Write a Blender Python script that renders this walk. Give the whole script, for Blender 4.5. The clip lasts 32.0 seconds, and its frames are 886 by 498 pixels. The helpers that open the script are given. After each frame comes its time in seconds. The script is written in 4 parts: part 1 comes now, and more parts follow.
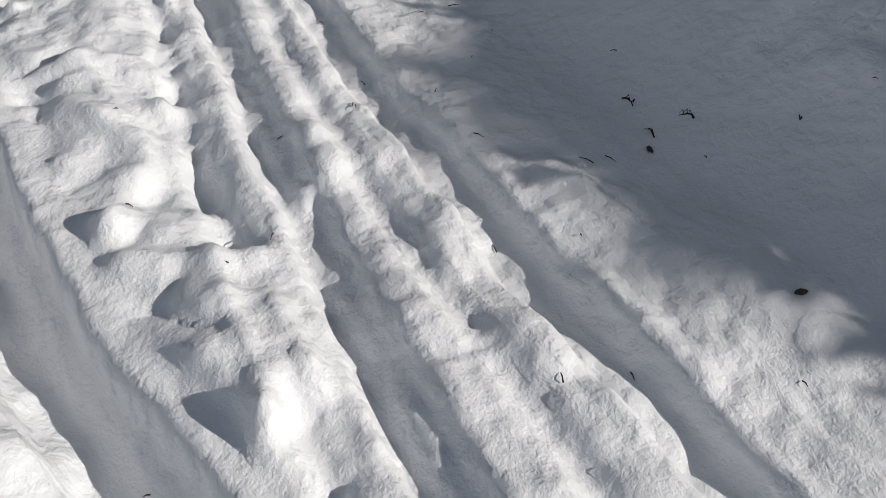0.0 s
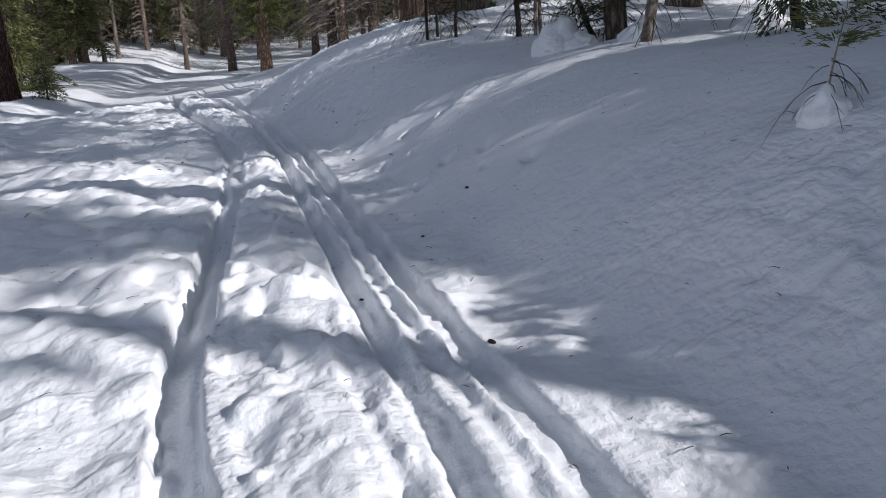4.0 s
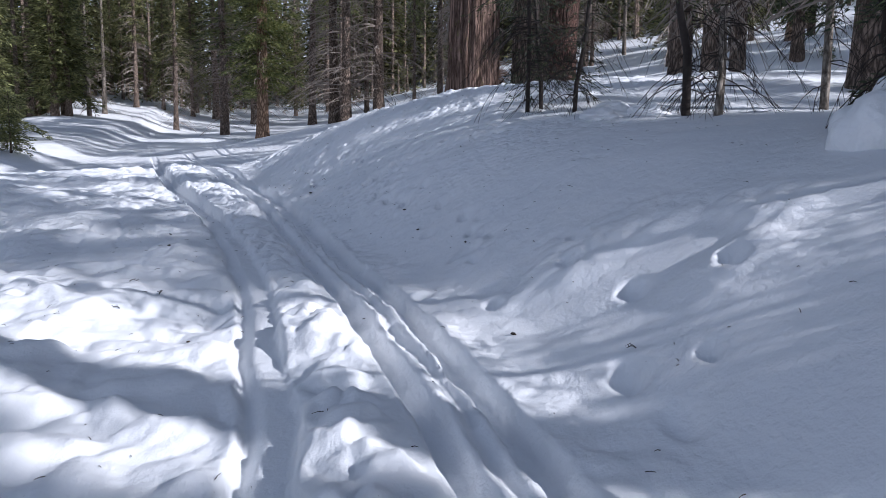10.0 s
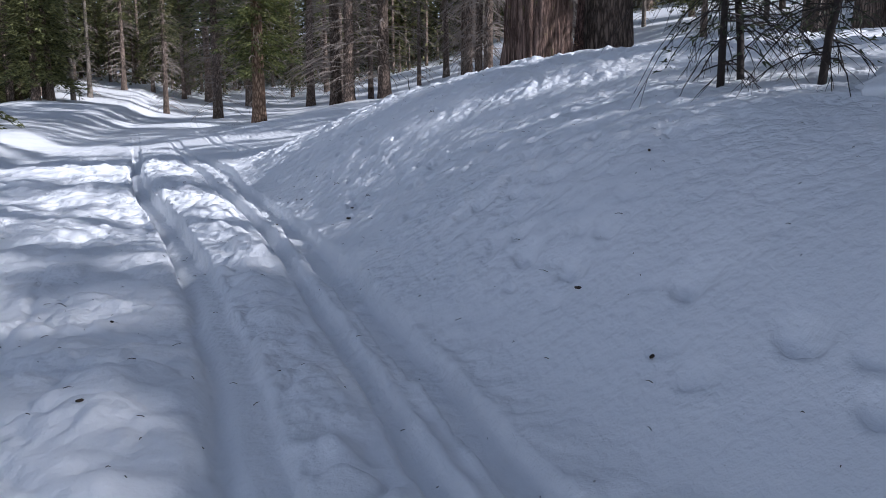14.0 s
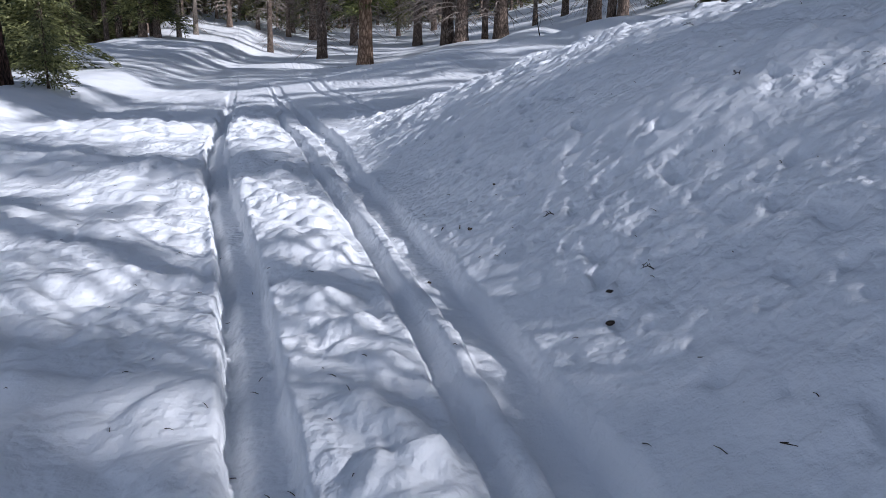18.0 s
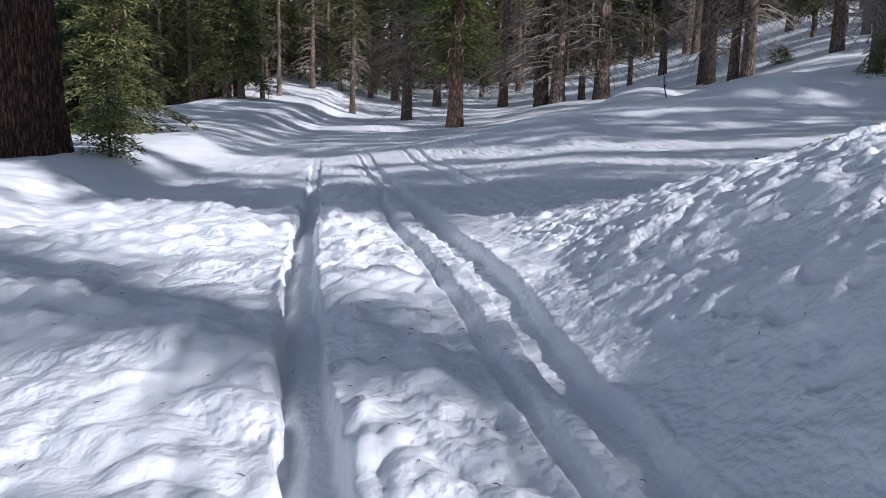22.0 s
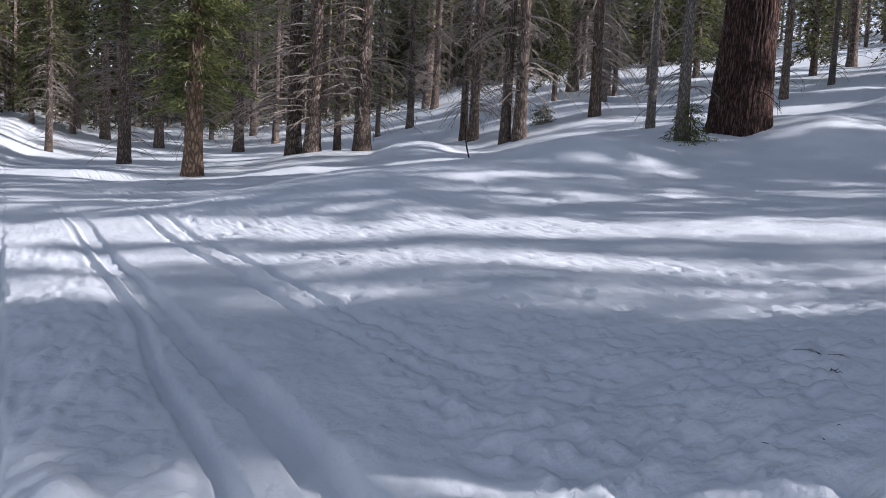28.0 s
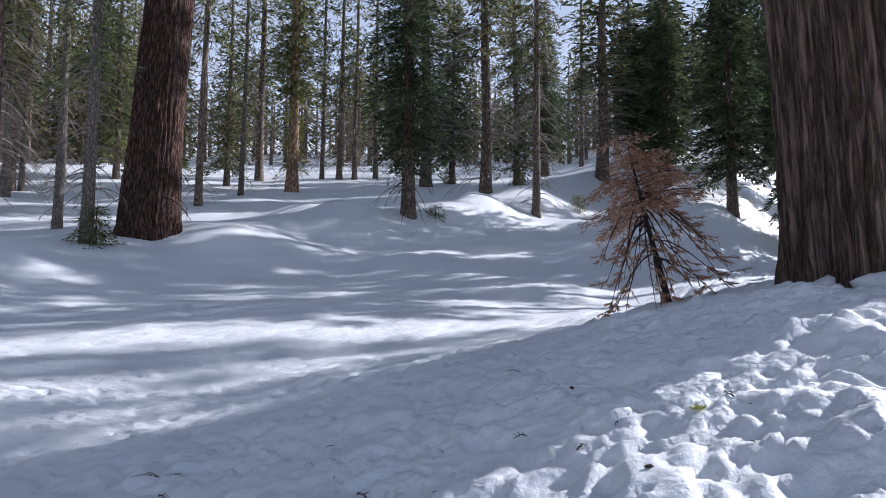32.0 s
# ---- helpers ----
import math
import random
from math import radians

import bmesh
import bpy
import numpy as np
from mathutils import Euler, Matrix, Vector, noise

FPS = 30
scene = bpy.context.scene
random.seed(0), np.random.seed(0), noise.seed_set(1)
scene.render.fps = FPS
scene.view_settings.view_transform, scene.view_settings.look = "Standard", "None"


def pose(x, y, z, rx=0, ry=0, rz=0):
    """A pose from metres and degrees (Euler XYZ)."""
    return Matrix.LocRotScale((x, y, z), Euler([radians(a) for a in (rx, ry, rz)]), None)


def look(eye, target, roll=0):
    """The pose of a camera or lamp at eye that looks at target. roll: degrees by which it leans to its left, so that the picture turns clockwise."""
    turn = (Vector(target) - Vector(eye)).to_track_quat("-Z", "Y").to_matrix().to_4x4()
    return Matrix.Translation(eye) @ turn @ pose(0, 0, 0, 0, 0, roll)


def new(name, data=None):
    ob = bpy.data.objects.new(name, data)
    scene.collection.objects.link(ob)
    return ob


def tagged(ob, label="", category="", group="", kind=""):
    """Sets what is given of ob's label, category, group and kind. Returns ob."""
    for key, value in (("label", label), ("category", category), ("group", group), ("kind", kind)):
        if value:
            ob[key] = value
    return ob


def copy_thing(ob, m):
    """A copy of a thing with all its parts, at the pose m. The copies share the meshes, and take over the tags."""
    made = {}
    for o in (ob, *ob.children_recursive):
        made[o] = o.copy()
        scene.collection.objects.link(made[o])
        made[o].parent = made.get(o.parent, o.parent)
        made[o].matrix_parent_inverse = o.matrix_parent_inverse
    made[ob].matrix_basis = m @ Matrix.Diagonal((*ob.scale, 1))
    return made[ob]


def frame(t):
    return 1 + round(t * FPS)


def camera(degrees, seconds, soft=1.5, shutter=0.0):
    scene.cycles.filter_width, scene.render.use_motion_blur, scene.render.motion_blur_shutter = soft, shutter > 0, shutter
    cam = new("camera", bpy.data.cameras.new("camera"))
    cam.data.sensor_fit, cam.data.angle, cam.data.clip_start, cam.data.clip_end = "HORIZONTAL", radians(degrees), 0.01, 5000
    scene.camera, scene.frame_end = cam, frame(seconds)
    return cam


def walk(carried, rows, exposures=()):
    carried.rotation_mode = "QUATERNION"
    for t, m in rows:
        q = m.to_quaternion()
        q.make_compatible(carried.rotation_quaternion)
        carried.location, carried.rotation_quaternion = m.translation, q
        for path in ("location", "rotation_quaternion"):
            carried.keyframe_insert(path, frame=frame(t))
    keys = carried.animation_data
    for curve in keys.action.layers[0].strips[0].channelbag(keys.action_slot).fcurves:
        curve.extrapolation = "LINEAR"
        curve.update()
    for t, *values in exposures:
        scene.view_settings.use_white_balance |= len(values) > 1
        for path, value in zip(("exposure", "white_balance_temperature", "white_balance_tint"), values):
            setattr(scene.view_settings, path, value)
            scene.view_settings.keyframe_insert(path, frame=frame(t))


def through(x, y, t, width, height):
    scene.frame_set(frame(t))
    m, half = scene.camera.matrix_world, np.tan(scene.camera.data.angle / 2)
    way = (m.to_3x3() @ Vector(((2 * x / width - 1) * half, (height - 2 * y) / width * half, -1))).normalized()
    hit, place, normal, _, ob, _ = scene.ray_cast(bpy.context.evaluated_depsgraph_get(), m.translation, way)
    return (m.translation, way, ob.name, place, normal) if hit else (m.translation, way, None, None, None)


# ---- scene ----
EXPOSURES = [(0, -0.5, 6450, 12), (1.5, -0.45, 6400, 12), (3, -0.2, 6150, 13), (6, 0.02, 5750, 16), (7.5, 0.24, 5700, 16), (9, 0.26, 5650, 16), (11, 0.14, 5600, 16), (13, 0.16, 5600, 16), (16, 0.2, 5500, 16), (19, 0.0, 5600, 16), (21, -0.02, 5600, 16), (23, 0.06, 5800, 16), (27, 0.25, 5800, 16), (30, 0.4, 5600, 16), (32, 0.42, 5650, 16)]
cam = camera(63.57, 32.0, soft=0.9)
PATH = [
    (0, (0.903, 1.458, 1.386), (1.423, 2.944, 0.153), 6.9),
    (0.5, (0.891, 1.467, 1.413), (1.377, 3.021, 0.251), 5.6),
    (1, (0.876, 1.497, 1.462), (1.311, 3.156, 0.434), 3.3),
    (1.5, (0.868, 1.548, 1.543), (1.235, 3.301, 0.653), 1.2),
    (2, (0.816, 1.588, 1.587), (1.136, 3.417, 0.843), -0.2),
    (2.5, (0.797, 1.593, 1.609), (1.042, 3.476, 0.981), -1.9),
    (3, (0.761, 1.630, 1.652), (0.956, 3.546, 1.113), -3.0),
    (3.5, (0.668, 1.850, 1.621), (0.847, 3.783, 1.144), -3.6),
    (5.5, (0.471, 2.504, 1.648), (0.742, 4.438, 1.217), -0.7),
    (6, (0.244, 2.811, 1.643), (0.519, 4.748, 1.228), -0.0),
    (6.5, (0.150, 3.155, 1.639), (0.431, 5.100, 1.264), 0.6),
    (7, (0.134, 3.611, 1.687), (0.422, 5.566, 1.377), 1.4),
    (7.5, (-0.051, 4.040, 1.701), (0.222, 6.009, 1.481), 1.8),
    (8, (-0.104, 4.539, 1.713), (0.146, 6.507, 1.459), 1.7),
    (8.5, (-0.177, 4.997, 1.715), (0.051, 6.960, 1.405), 0.6),
    (9, (-0.359, 5.489, 1.755), (-0.070, 7.445, 1.454), 0.2),
    (9.5, (-0.382, 6.014, 1.748), (-0.081, 7.973, 1.481), 0.6),
    (10, (-0.478, 6.592, 1.784), (-0.212, 8.558, 1.535), 0.6),
    (10.5, (-0.607, 7.124, 1.822), (-0.392, 9.096, 1.566), 0.8),
    (11, (-0.589, 7.656, 1.852), (-0.425, 9.630, 1.579), 0.4),
    (11.5, (-0.682, 8.111, 1.836), (-0.514, 10.085, 1.556), -0.9),
    (12, (-0.795, 8.488, 1.906), (-0.575, 10.457, 1.633), -1.3),
    (12.5, (-0.784, 8.979, 1.961), (-0.515, 10.945, 1.712), -0.4),
    (13, (-0.944, 9.590, 1.897), (-0.678, 11.558, 1.662), -0.1),
    (13.5, (-0.978, 10.180, 1.949), (-0.700, 12.142, 1.681), -0.4),
    (15.5, (-1.408, 11.980, 2.156), (-1.201, 13.934, 1.786), 1.3),
    (16, (-1.357, 12.475, 2.201), (-1.189, 14.429, 1.809), 1.6),
    (16.5, (-1.481, 12.959, 2.228), (-1.356, 14.912, 1.813), 1.6),
    (17, (-1.570, 13.485, 2.214), (-1.496, 15.434, 1.772), 1.4),
    (17.5, (-1.578, 14.135, 2.184), (-1.546, 16.079, 1.718), 0.9),
    (18, (-1.752, 14.688, 2.263), (-1.742, 16.634, 1.801), 0.8),
    (18.5, (-1.745, 15.215, 2.326), (-1.742, 17.166, 1.886), 1.0),
    (19, (-1.898, 15.791, 2.336), (-1.918, 17.749, 1.929), 1.0),
    (19.5, (-2.091, 16.280, 2.370), (-2.145, 18.242, 1.985), 1.1),
    (20, (-2.222, 16.779, 2.421), (-2.321, 18.741, 2.044), 1.1),
    (20.5, (-2.506, 17.288, 2.444), (-2.647, 19.248, 2.073), 1.1),
    (21, (-2.726, 17.770, 2.401), (-2.886, 19.730, 2.037), 1.2),
    (21.5, (-2.819, 18.279, 2.452), (-2.992, 20.242, 2.109), 1.2),
    (22, (-3.040, 18.680, 2.484), (-3.227, 20.647, 2.175), 1.0),
    (22.5, (-3.163, 19.146, 2.497), (-3.368, 21.118, 2.229), 0.4),
    (23, (-3.352, 19.627, 2.531), (-3.579, 21.602, 2.316), -0.2),
    (23.5, (-3.551, 20.087, 2.574), (-3.798, 22.064, 2.405), -0.4),
    (24, (-3.641, 20.590, 2.628), (-3.887, 22.570, 2.489), -0.3),
    (24.5, (-3.838, 21.060, 2.556), (-4.079, 23.041, 2.427), 0.3),
    (26.5, (-4.523, 22.988, 2.696), (-4.667, 24.974, 2.505), 1.7),
    (27, (-4.556, 23.419, 2.732), (-4.563, 25.407, 2.512), 1.9),
    (27.5, (-4.634, 23.896, 2.782), (-4.381, 25.868, 2.571), 2.3),
    (28, (-4.535, 24.165, 2.848), (-3.968, 26.077, 2.690), 2.7),
    (28.5, (-4.350, 24.227, 2.889), (-3.510, 26.041, 2.807), 2.5),
    (29, (-4.230, 24.231, 2.908), (-3.176, 25.930, 2.895), 1.8),
    (29.5, (-4.143, 24.182, 2.930), (-2.919, 25.763, 2.971), 1.2),
    (30, (-4.067, 24.159, 2.927), (-2.701, 25.617, 3.009), 0.9),
    (30.5, (-4.001, 24.129, 2.939), (-2.510, 25.457, 3.049), 0.7),
    (31, (-3.962, 24.104, 2.953), (-2.367, 25.302, 3.090), 0.7),
    (31.5, (-3.918, 24.079, 2.955), (-2.247, 25.166, 3.110), 0.6),
    (32, (-3.888, 24.064, 2.953), (-2.172, 25.078, 3.120), 0.4),
]
walk(cam, [(t, look(eye, target, roll)) for t, eye, target, roll in PATH], EXPOSURES)

# ---- daylight ----
SUN_AZIMUTH, SUN_HEIGHT = 121, 28
world = bpy.data.worlds.new("winter_sky")
scene.world = world
world.use_nodes = True
sky = world.node_tree.nodes.new("ShaderNodeTexSky")
sky.sky_type, sky.sun_disc = "NISHITA", False
sky.sun_elevation, sky.sun_rotation, sky.altitude = radians(SUN_HEIGHT), radians(SUN_AZIMUTH), 1500
sky.dust_density = 3.5
background = world.node_tree.nodes["Background"]
links = world.node_tree.links
where = world.node_tree.nodes.new("ShaderNodeTexCoord")
veil = world.node_tree.nodes.new("ShaderNodeTexNoise")
veil.inputs["Scale"].default_value, veil.inputs["Detail"].default_value, veil.inputs["Roughness"].default_value = 3.2, 6.0, 0.6
thin = world.node_tree.nodes.new("ShaderNodeMapRange")
for key, value in (("From Min", 0.46), ("From Max", 0.72), ("To Min", 0.0), ("To Max", 0.6)):
    thin.inputs[key].default_value = value
cloudy = world.node_tree.nodes.new("ShaderNodeMix")
cloudy.data_type = "RGBA"
cloudy.inputs[7].default_value = (14.0, 15.3, 17.0, 1)
links.new(where.outputs["Generated"], veil.inputs["Vector"])
links.new(veil.outputs["Fac"], thin.inputs["Value"])
split = world.node_tree.nodes.new("ShaderNodeSeparateXYZ")
haze = world.node_tree.nodes.new("ShaderNodeMapRange")
haze.interpolation_type = "SMOOTHSTEP"
for key, value in (("From Min", 0.0), ("From Max", 0.75), ("To Min", 0.97), ("To Max", 0.0)):
    haze.inputs[key].default_value = value
most = world.node_tree.nodes.new("ShaderNodeMath")
most.operation = "MAXIMUM"
links.new(where.outputs["Generated"], split.inputs[0])
links.new(split.outputs["Z"], haze.inputs["Value"])
links.new(thin.outputs["Result"], most.inputs[0])
links.new(haze.outputs["Result"], most.inputs[1])
links.new(most.outputs[0], cloudy.inputs[0])
links.new(sky.outputs["Color"], cloudy.inputs[6])
links.new(cloudy.outputs[2], background.inputs["Color"])
background.inputs["Strength"].default_value = 0.052
sun = new("sun", bpy.data.lights.new("sun", "SUN"))
sun.data.energy, sun.data.angle, sun.data.color = 5.0, radians(0.55), (1.0, 0.95, 0.88)
toward = Vector((math.sin(radians(SUN_AZIMUTH)) * math.cos(radians(SUN_HEIGHT)), math.cos(radians(SUN_AZIMUTH)) * math.cos(radians(SUN_HEIGHT)), math.sin(radians(SUN_HEIGHT))))
sun.matrix_world = look(toward * 60, (0, 0, 0))

# ---- materials ----
def blank(name):
    m = bpy.data.materials.new(name)
    m.use_nodes = True
    tree = m.node_tree
    return m, tree, tree.nodes["Principled BSDF"]


def node(tree, kind, **values):
    n = tree.nodes.new(kind)
    for key, value in values.items():
        n.inputs[key.replace("_", " ")].default_value = value
    return n


def ramp(tree, source, stops):
    r = tree.nodes.new("ShaderNodeValToRGB")
    e = r.color_ramp.elements
    while len(e) < len(stops):
        e.new(0.5)
    for item, (at, c) in zip(e, stops):
        item.position, item.color = at, (*c, 1)
    tree.links.new(source, r.inputs["Fac"])
    return r


def bump(tree, shader, source, strength, distance, before=None):
    b = node(tree, "ShaderNodeBump", Strength=strength, Distance=distance)
    tree.links.new(source, b.inputs["Height"])
    if before:
        tree.links.new(before.outputs["Normal"], b.inputs["Normal"])
    tree.links.new(b.outputs["Normal"], shader.inputs["Normal"])
    return b


def place(tree, scale=(1, 1, 1)):
    c = tree.nodes.new("ShaderNodeTexCoord")
    m = node(tree, "ShaderNodeMapping", Scale=scale)
    tree.links.new(c.outputs["Object"], m.inputs["Vector"])
    return m.outputs["Vector"]


def snow_material():
    m, t, p = blank("snow")
    at = place(t)
    big = node(t, "ShaderNodeTexNoise", Scale=0.9, Detail=4.0, Roughness=0.6)
    mid = node(t, "ShaderNodeTexNoise", Scale=26.0, Detail=5.0, Roughness=0.65)
    fine = node(t, "ShaderNodeTexNoise", Scale=150.0, Detail=3.0, Roughness=0.7)
    speck = node(t, "ShaderNodeTexVoronoi", Scale=9.0)
    for n in (big, mid, fine, speck):
        t.links.new(at, n.inputs["Vector"])
    tone = ramp(t, big.outputs["Fac"], [(0.3, (0.80, 0.82, 0.84)), (0.7, (0.88, 0.885, 0.89))])
    dirt = ramp(t, speck.outputs["Distance"], [(0.02, (0.35, 0.3, 0.24)), (0.045, (1, 1, 1))])
    dot = node(t, "ShaderNodeMix")
    dot.data_type, dot.blend_type = "RGBA", "MULTIPLY"
    dot.inputs[0].default_value = 0.35
    t.links.new(tone.outputs["Color"], dot.inputs[6])
    t.links.new(dirt.outputs["Color"], dot.inputs[7])
    t.links.new(dot.outputs[2], p.inputs["Base Color"])
    p.inputs["Roughness"].default_value = 0.55
    p.inputs["Specular IOR Level"].default_value = 0.35
    lump = node(t, "ShaderNodeTexNoise", Scale=9.0, Detail=4.0, Roughness=0.55)
    t.links.new(at, lump.inputs["Vector"])
    clod = node(t, "ShaderNodeTexVoronoi", Scale=11.0)
    patch = node(t, "ShaderNodeTexNoise", Scale=1.1, Detail=2.0)
    bend = node(t, "ShaderNodeMix")
    bend.data_type = "VECTOR"
    bend.inputs[0].default_value = 0.06
    t.links.new(at, bend.inputs[4])
    t.links.new(lump.outputs["Color"], bend.inputs[5])
    t.links.new(bend.outputs[1], clod.inputs["Vector"])
    t.links.new(at, patch.inputs["Vector"])
    amount = ramp(t, patch.outputs["Fac"], [(0.35, (0.1, 0.1, 0.1)), (0.58, (1, 1, 1))])
    # crusty knobs where the walk begins and towards the bank's end, wind-smoothed between
    along = t.nodes.new("ShaderNodeSeparateXYZ")
    t.links.new(at, along.inputs[0])
    span = node(t, "ShaderNodeMapRange", From_Min=3.0, From_Max=35.0)
    t.links.new(along.outputs["Y"], span.inputs["Value"])
    crust = ramp(t, span.outputs["Result"], [(0.0, (0.5, 0.5, 0.5)), (0.07, (0.75, 0.75, 0.75)), (0.12, (0.12, 0.12, 0.12)), (0.29, (0.12, 0.12, 0.12)), (0.4, (1, 1, 1)), (0.68, (1, 1, 1)), (0.76, (0.2, 0.2, 0.2))])
    small = node(t, "ShaderNodeTexVoronoi", Scale=24.0)
    small.feature = clod.feature = "SMOOTH_F1"
    small.inputs["Smoothness"].default_value = clod.inputs["Smoothness"].default_value = 0.5
    t.links.new(bend.outputs[1], small.inputs["Vector"])
    knobs = node(t, "ShaderNodeMath")
    knobs.operation = "MULTIPLY_ADD"
    knobs.inputs[1].default_value = 0.5
    t.links.new(small.outputs["Distance"], knobs.inputs[0])
    t.links.new(clod.outputs["Distance"], knobs.inputs[2])
    pits, both = node(t, "ShaderNodeMath"), node(t, "ShaderNodeMath")
    pits.operation = both.operation = "MULTIPLY"
    t.links.new(amount.outputs["Color"], both.inputs[0])
    t.links.new(crust.outputs["Color"], both.inputs[1])
    t.links.new(knobs.outputs[0], pits.inputs[0])
    t.links.new(both.outputs[0], pits.inputs[1])
    b = bump(t, p, pits.outputs[0], 0.5, 0.05)
    b.invert = True
    b = bump(t, p, lump.outputs["Fac"], 0.18, 0.06, b)
    b = bump(t, p, mid.outputs["Fac"], 0.32, 0.03, b)
    bump(t, p, fine.outputs["Fac"], 0.35, 0.006, b)
    return m


def bark_material(name, dark, light, scale, stretch, depth, moss=None):
    m, t, p = blank(name)
    at = place(t, (1, 1, stretch))
    ridge = node(t, "ShaderNodeTexVoronoi", Scale=scale)
    ridge.feature = "DISTANCE_TO_EDGE"
    warp = node(t, "ShaderNodeTexNoise", Scale=scale * 0.6, Detail=5.0, Roughness=0.65)
    t.links.new(at, warp.inputs["Vector"])
    add = t.nodes.new("ShaderNodeMix")
    add.data_type = "VECTOR"
    add.inputs[0].default_value = 0.12
    t.links.new(at, add.inputs[4])
    t.links.new(warp.outputs["Color"], add.inputs[5])
    t.links.new(add.outputs[1], ridge.inputs["Vector"])
    fine = node(t, "ShaderNodeTexNoise", Scale=scale * 5, Detail=6.0, Roughness=0.7)
    t.links.new(at, fine.inputs["Vector"])
    mix = node(t, "ShaderNodeMath")
    mix.operation = "MULTIPLY_ADD"
    mix.inputs[1].default_value = 1.6
    t.links.new(ridge.outputs["Distance"], mix.inputs[0])
    t.links.new(fine.outputs["Fac"], mix.inputs[2])
    info = t.nodes.new("ShaderNodeObjectInfo")
    mid = tuple(0.62 * a + 0.38 * b for a, b in zip(dark, light))
    tone = ramp(t, mix.outputs[0], [(0.46, dark), (0.72, mid), (1.0, light)])
    hue = node(t, "ShaderNodeHueSaturation")
    vary = node(t, "ShaderNodeMapRange", To_Min=0.75, To_Max=1.25)
    t.links.new(info.outputs["Random"], vary.inputs["Value"])
    t.links.new(vary.outputs["Result"], hue.inputs["Value"])
    t.links.new(tone.outputs["Color"], hue.inputs["Color"])
    last = hue.outputs["Color"]
    if moss:
        spot = node(t, "ShaderNodeTexNoise", Scale=5.5, Detail=9.0, Roughness=0.82)
        mask = ramp(t, spot.outputs["Fac"], [(0.66 if stretch > 0.1 else 0.57, (0, 0, 0)), (0.74 if stretch > 0.1 else 0.69, (1, 1, 1))])
        over = t.nodes.new("ShaderNodeMix")
        over.data_type = "RGBA"
        t.links.new(place(t, (1, 1, 0.5)), spot.inputs["Vector"])
        t.links.new(mask.outputs["Color"], over.inputs[0])
        t.links.new(last, over.inputs[6])
        over.inputs[7].default_value = (*moss, 1)
        last = over.outputs[2]
    t.links.new(last, p.inputs["Base Color"])
    p.inputs["Roughness"].default_value = 0.9
    p.inputs["Specular IOR Level"].default_value = 0.2
    bump(t, p, mix.outputs[0], 1.0, depth)
    return m


def leaf_material(name, dark, light, through=0.3):
    m, t, p = blank(name)
    geo, info = t.nodes.new("ShaderNodeNewGeometry"), t.nodes.new("ShaderNodeObjectInfo")
    tone = ramp(t, geo.outputs["Random Per Island"], [(0.0, dark), (0.55, tuple((a + b) / 2 for a, b in zip(dark, light))), (1.0, light)])
    hue = node(t, "ShaderNodeHueSaturation")
    for key, low, high in (("Value", 0.7, 1.35), ("Hue", 0.485, 0.512)):
        r = node(t, "ShaderNodeMapRange", To_Min=low, To_Max=high)
        t.links.new(info.outputs["Random"], r.inputs["Value"])
        t.links.new(r.outputs["Result"], hue.inputs[key])
    t.links.new(tone.outputs["Color"], hue.inputs["Color"])
    t.links.new(hue.outputs["Color"], p.inputs["Base Color"])
    p.inputs["Roughness"].default_value = 0.55
    back = t.nodes.new("ShaderNodeBsdfTranslucent")
    t.links.new(hue.outputs["Color"], back.inputs["Color"])
    both = t.nodes.new("ShaderNodeMixShader")
    both.inputs[0].default_value = through
    t.links.new(p.outputs[0], both.inputs[1])
    t.links.new(back.outputs[0], both.inputs[2])
    t.links.new(both.outputs[0], t.nodes["Material Output"].inputs["Surface"])
    return m


def plain_material(name, colour, rough=0.8, spread=0.25, scale=30.0):
    m, t, p = blank(name)
    n = node(t, "ShaderNodeTexNoise", Scale=scale, Detail=5.0, Roughness=0.65)
    t.links.new(place(t), n.inputs["Vector"])
    tone = ramp(t, n.outputs["Fac"], [(0.3, tuple(c * (1 - spread) for c in colour)), (0.7, tuple(c * (1 + spread) for c in colour))])
    t.links.new(tone.outputs["Color"], p.inputs["Base Color"])
    p.inputs["Roughness"].default_value = rough
    bump(t, p, n.outputs["Fac"], 0.4, 0.004)
    return m


SNOW = snow_material()
BARK = bark_material("fir_bark", (0.055, 0.042, 0.033), (0.34, 0.255, 0.2), 15.0, 0.2, 0.04)
BARK_PALE = bark_material("pale_bark", (0.09, 0.075, 0.06), (0.36, 0.31, 0.26), 12.0, 0.5, 0.03)
BARK_ORANGE = bark_material("pine_bark", (0.14, 0.085, 0.055), (0.52, 0.36, 0.25), 7.0, 0.35, 0.06)
BARK_DARK = bark_material("furrowed_bark", (0.012, 0.008, 0.0065), (0.23, 0.135, 0.105), 18.0, 0.13, 0.08, (0.16, 0.16, 0.03))
BARK_RED = bark_material("fibrous_bark", (0.1, 0.062, 0.048), (0.56, 0.38, 0.3), 16.0, 0.06, 0.09, (0.33, 0.32, 0.1))
NEEDLES = leaf_material("fir_needles", (0.026, 0.036, 0.017), (0.29, 0.29, 0.115), 0.42)
# sunlit copy of the needles: sunshine put into the colour by lifting its dark end
NEEDLES_SUNLIT = leaf_material("sunny_needles", (0.05, 0.07, 0.025), (0.27, 0.29, 0.095), 0.4)
NEEDLES_DARK = leaf_material("dark_needles", (0.016, 0.028, 0.017), (0.15, 0.18, 0.078), 0.35)
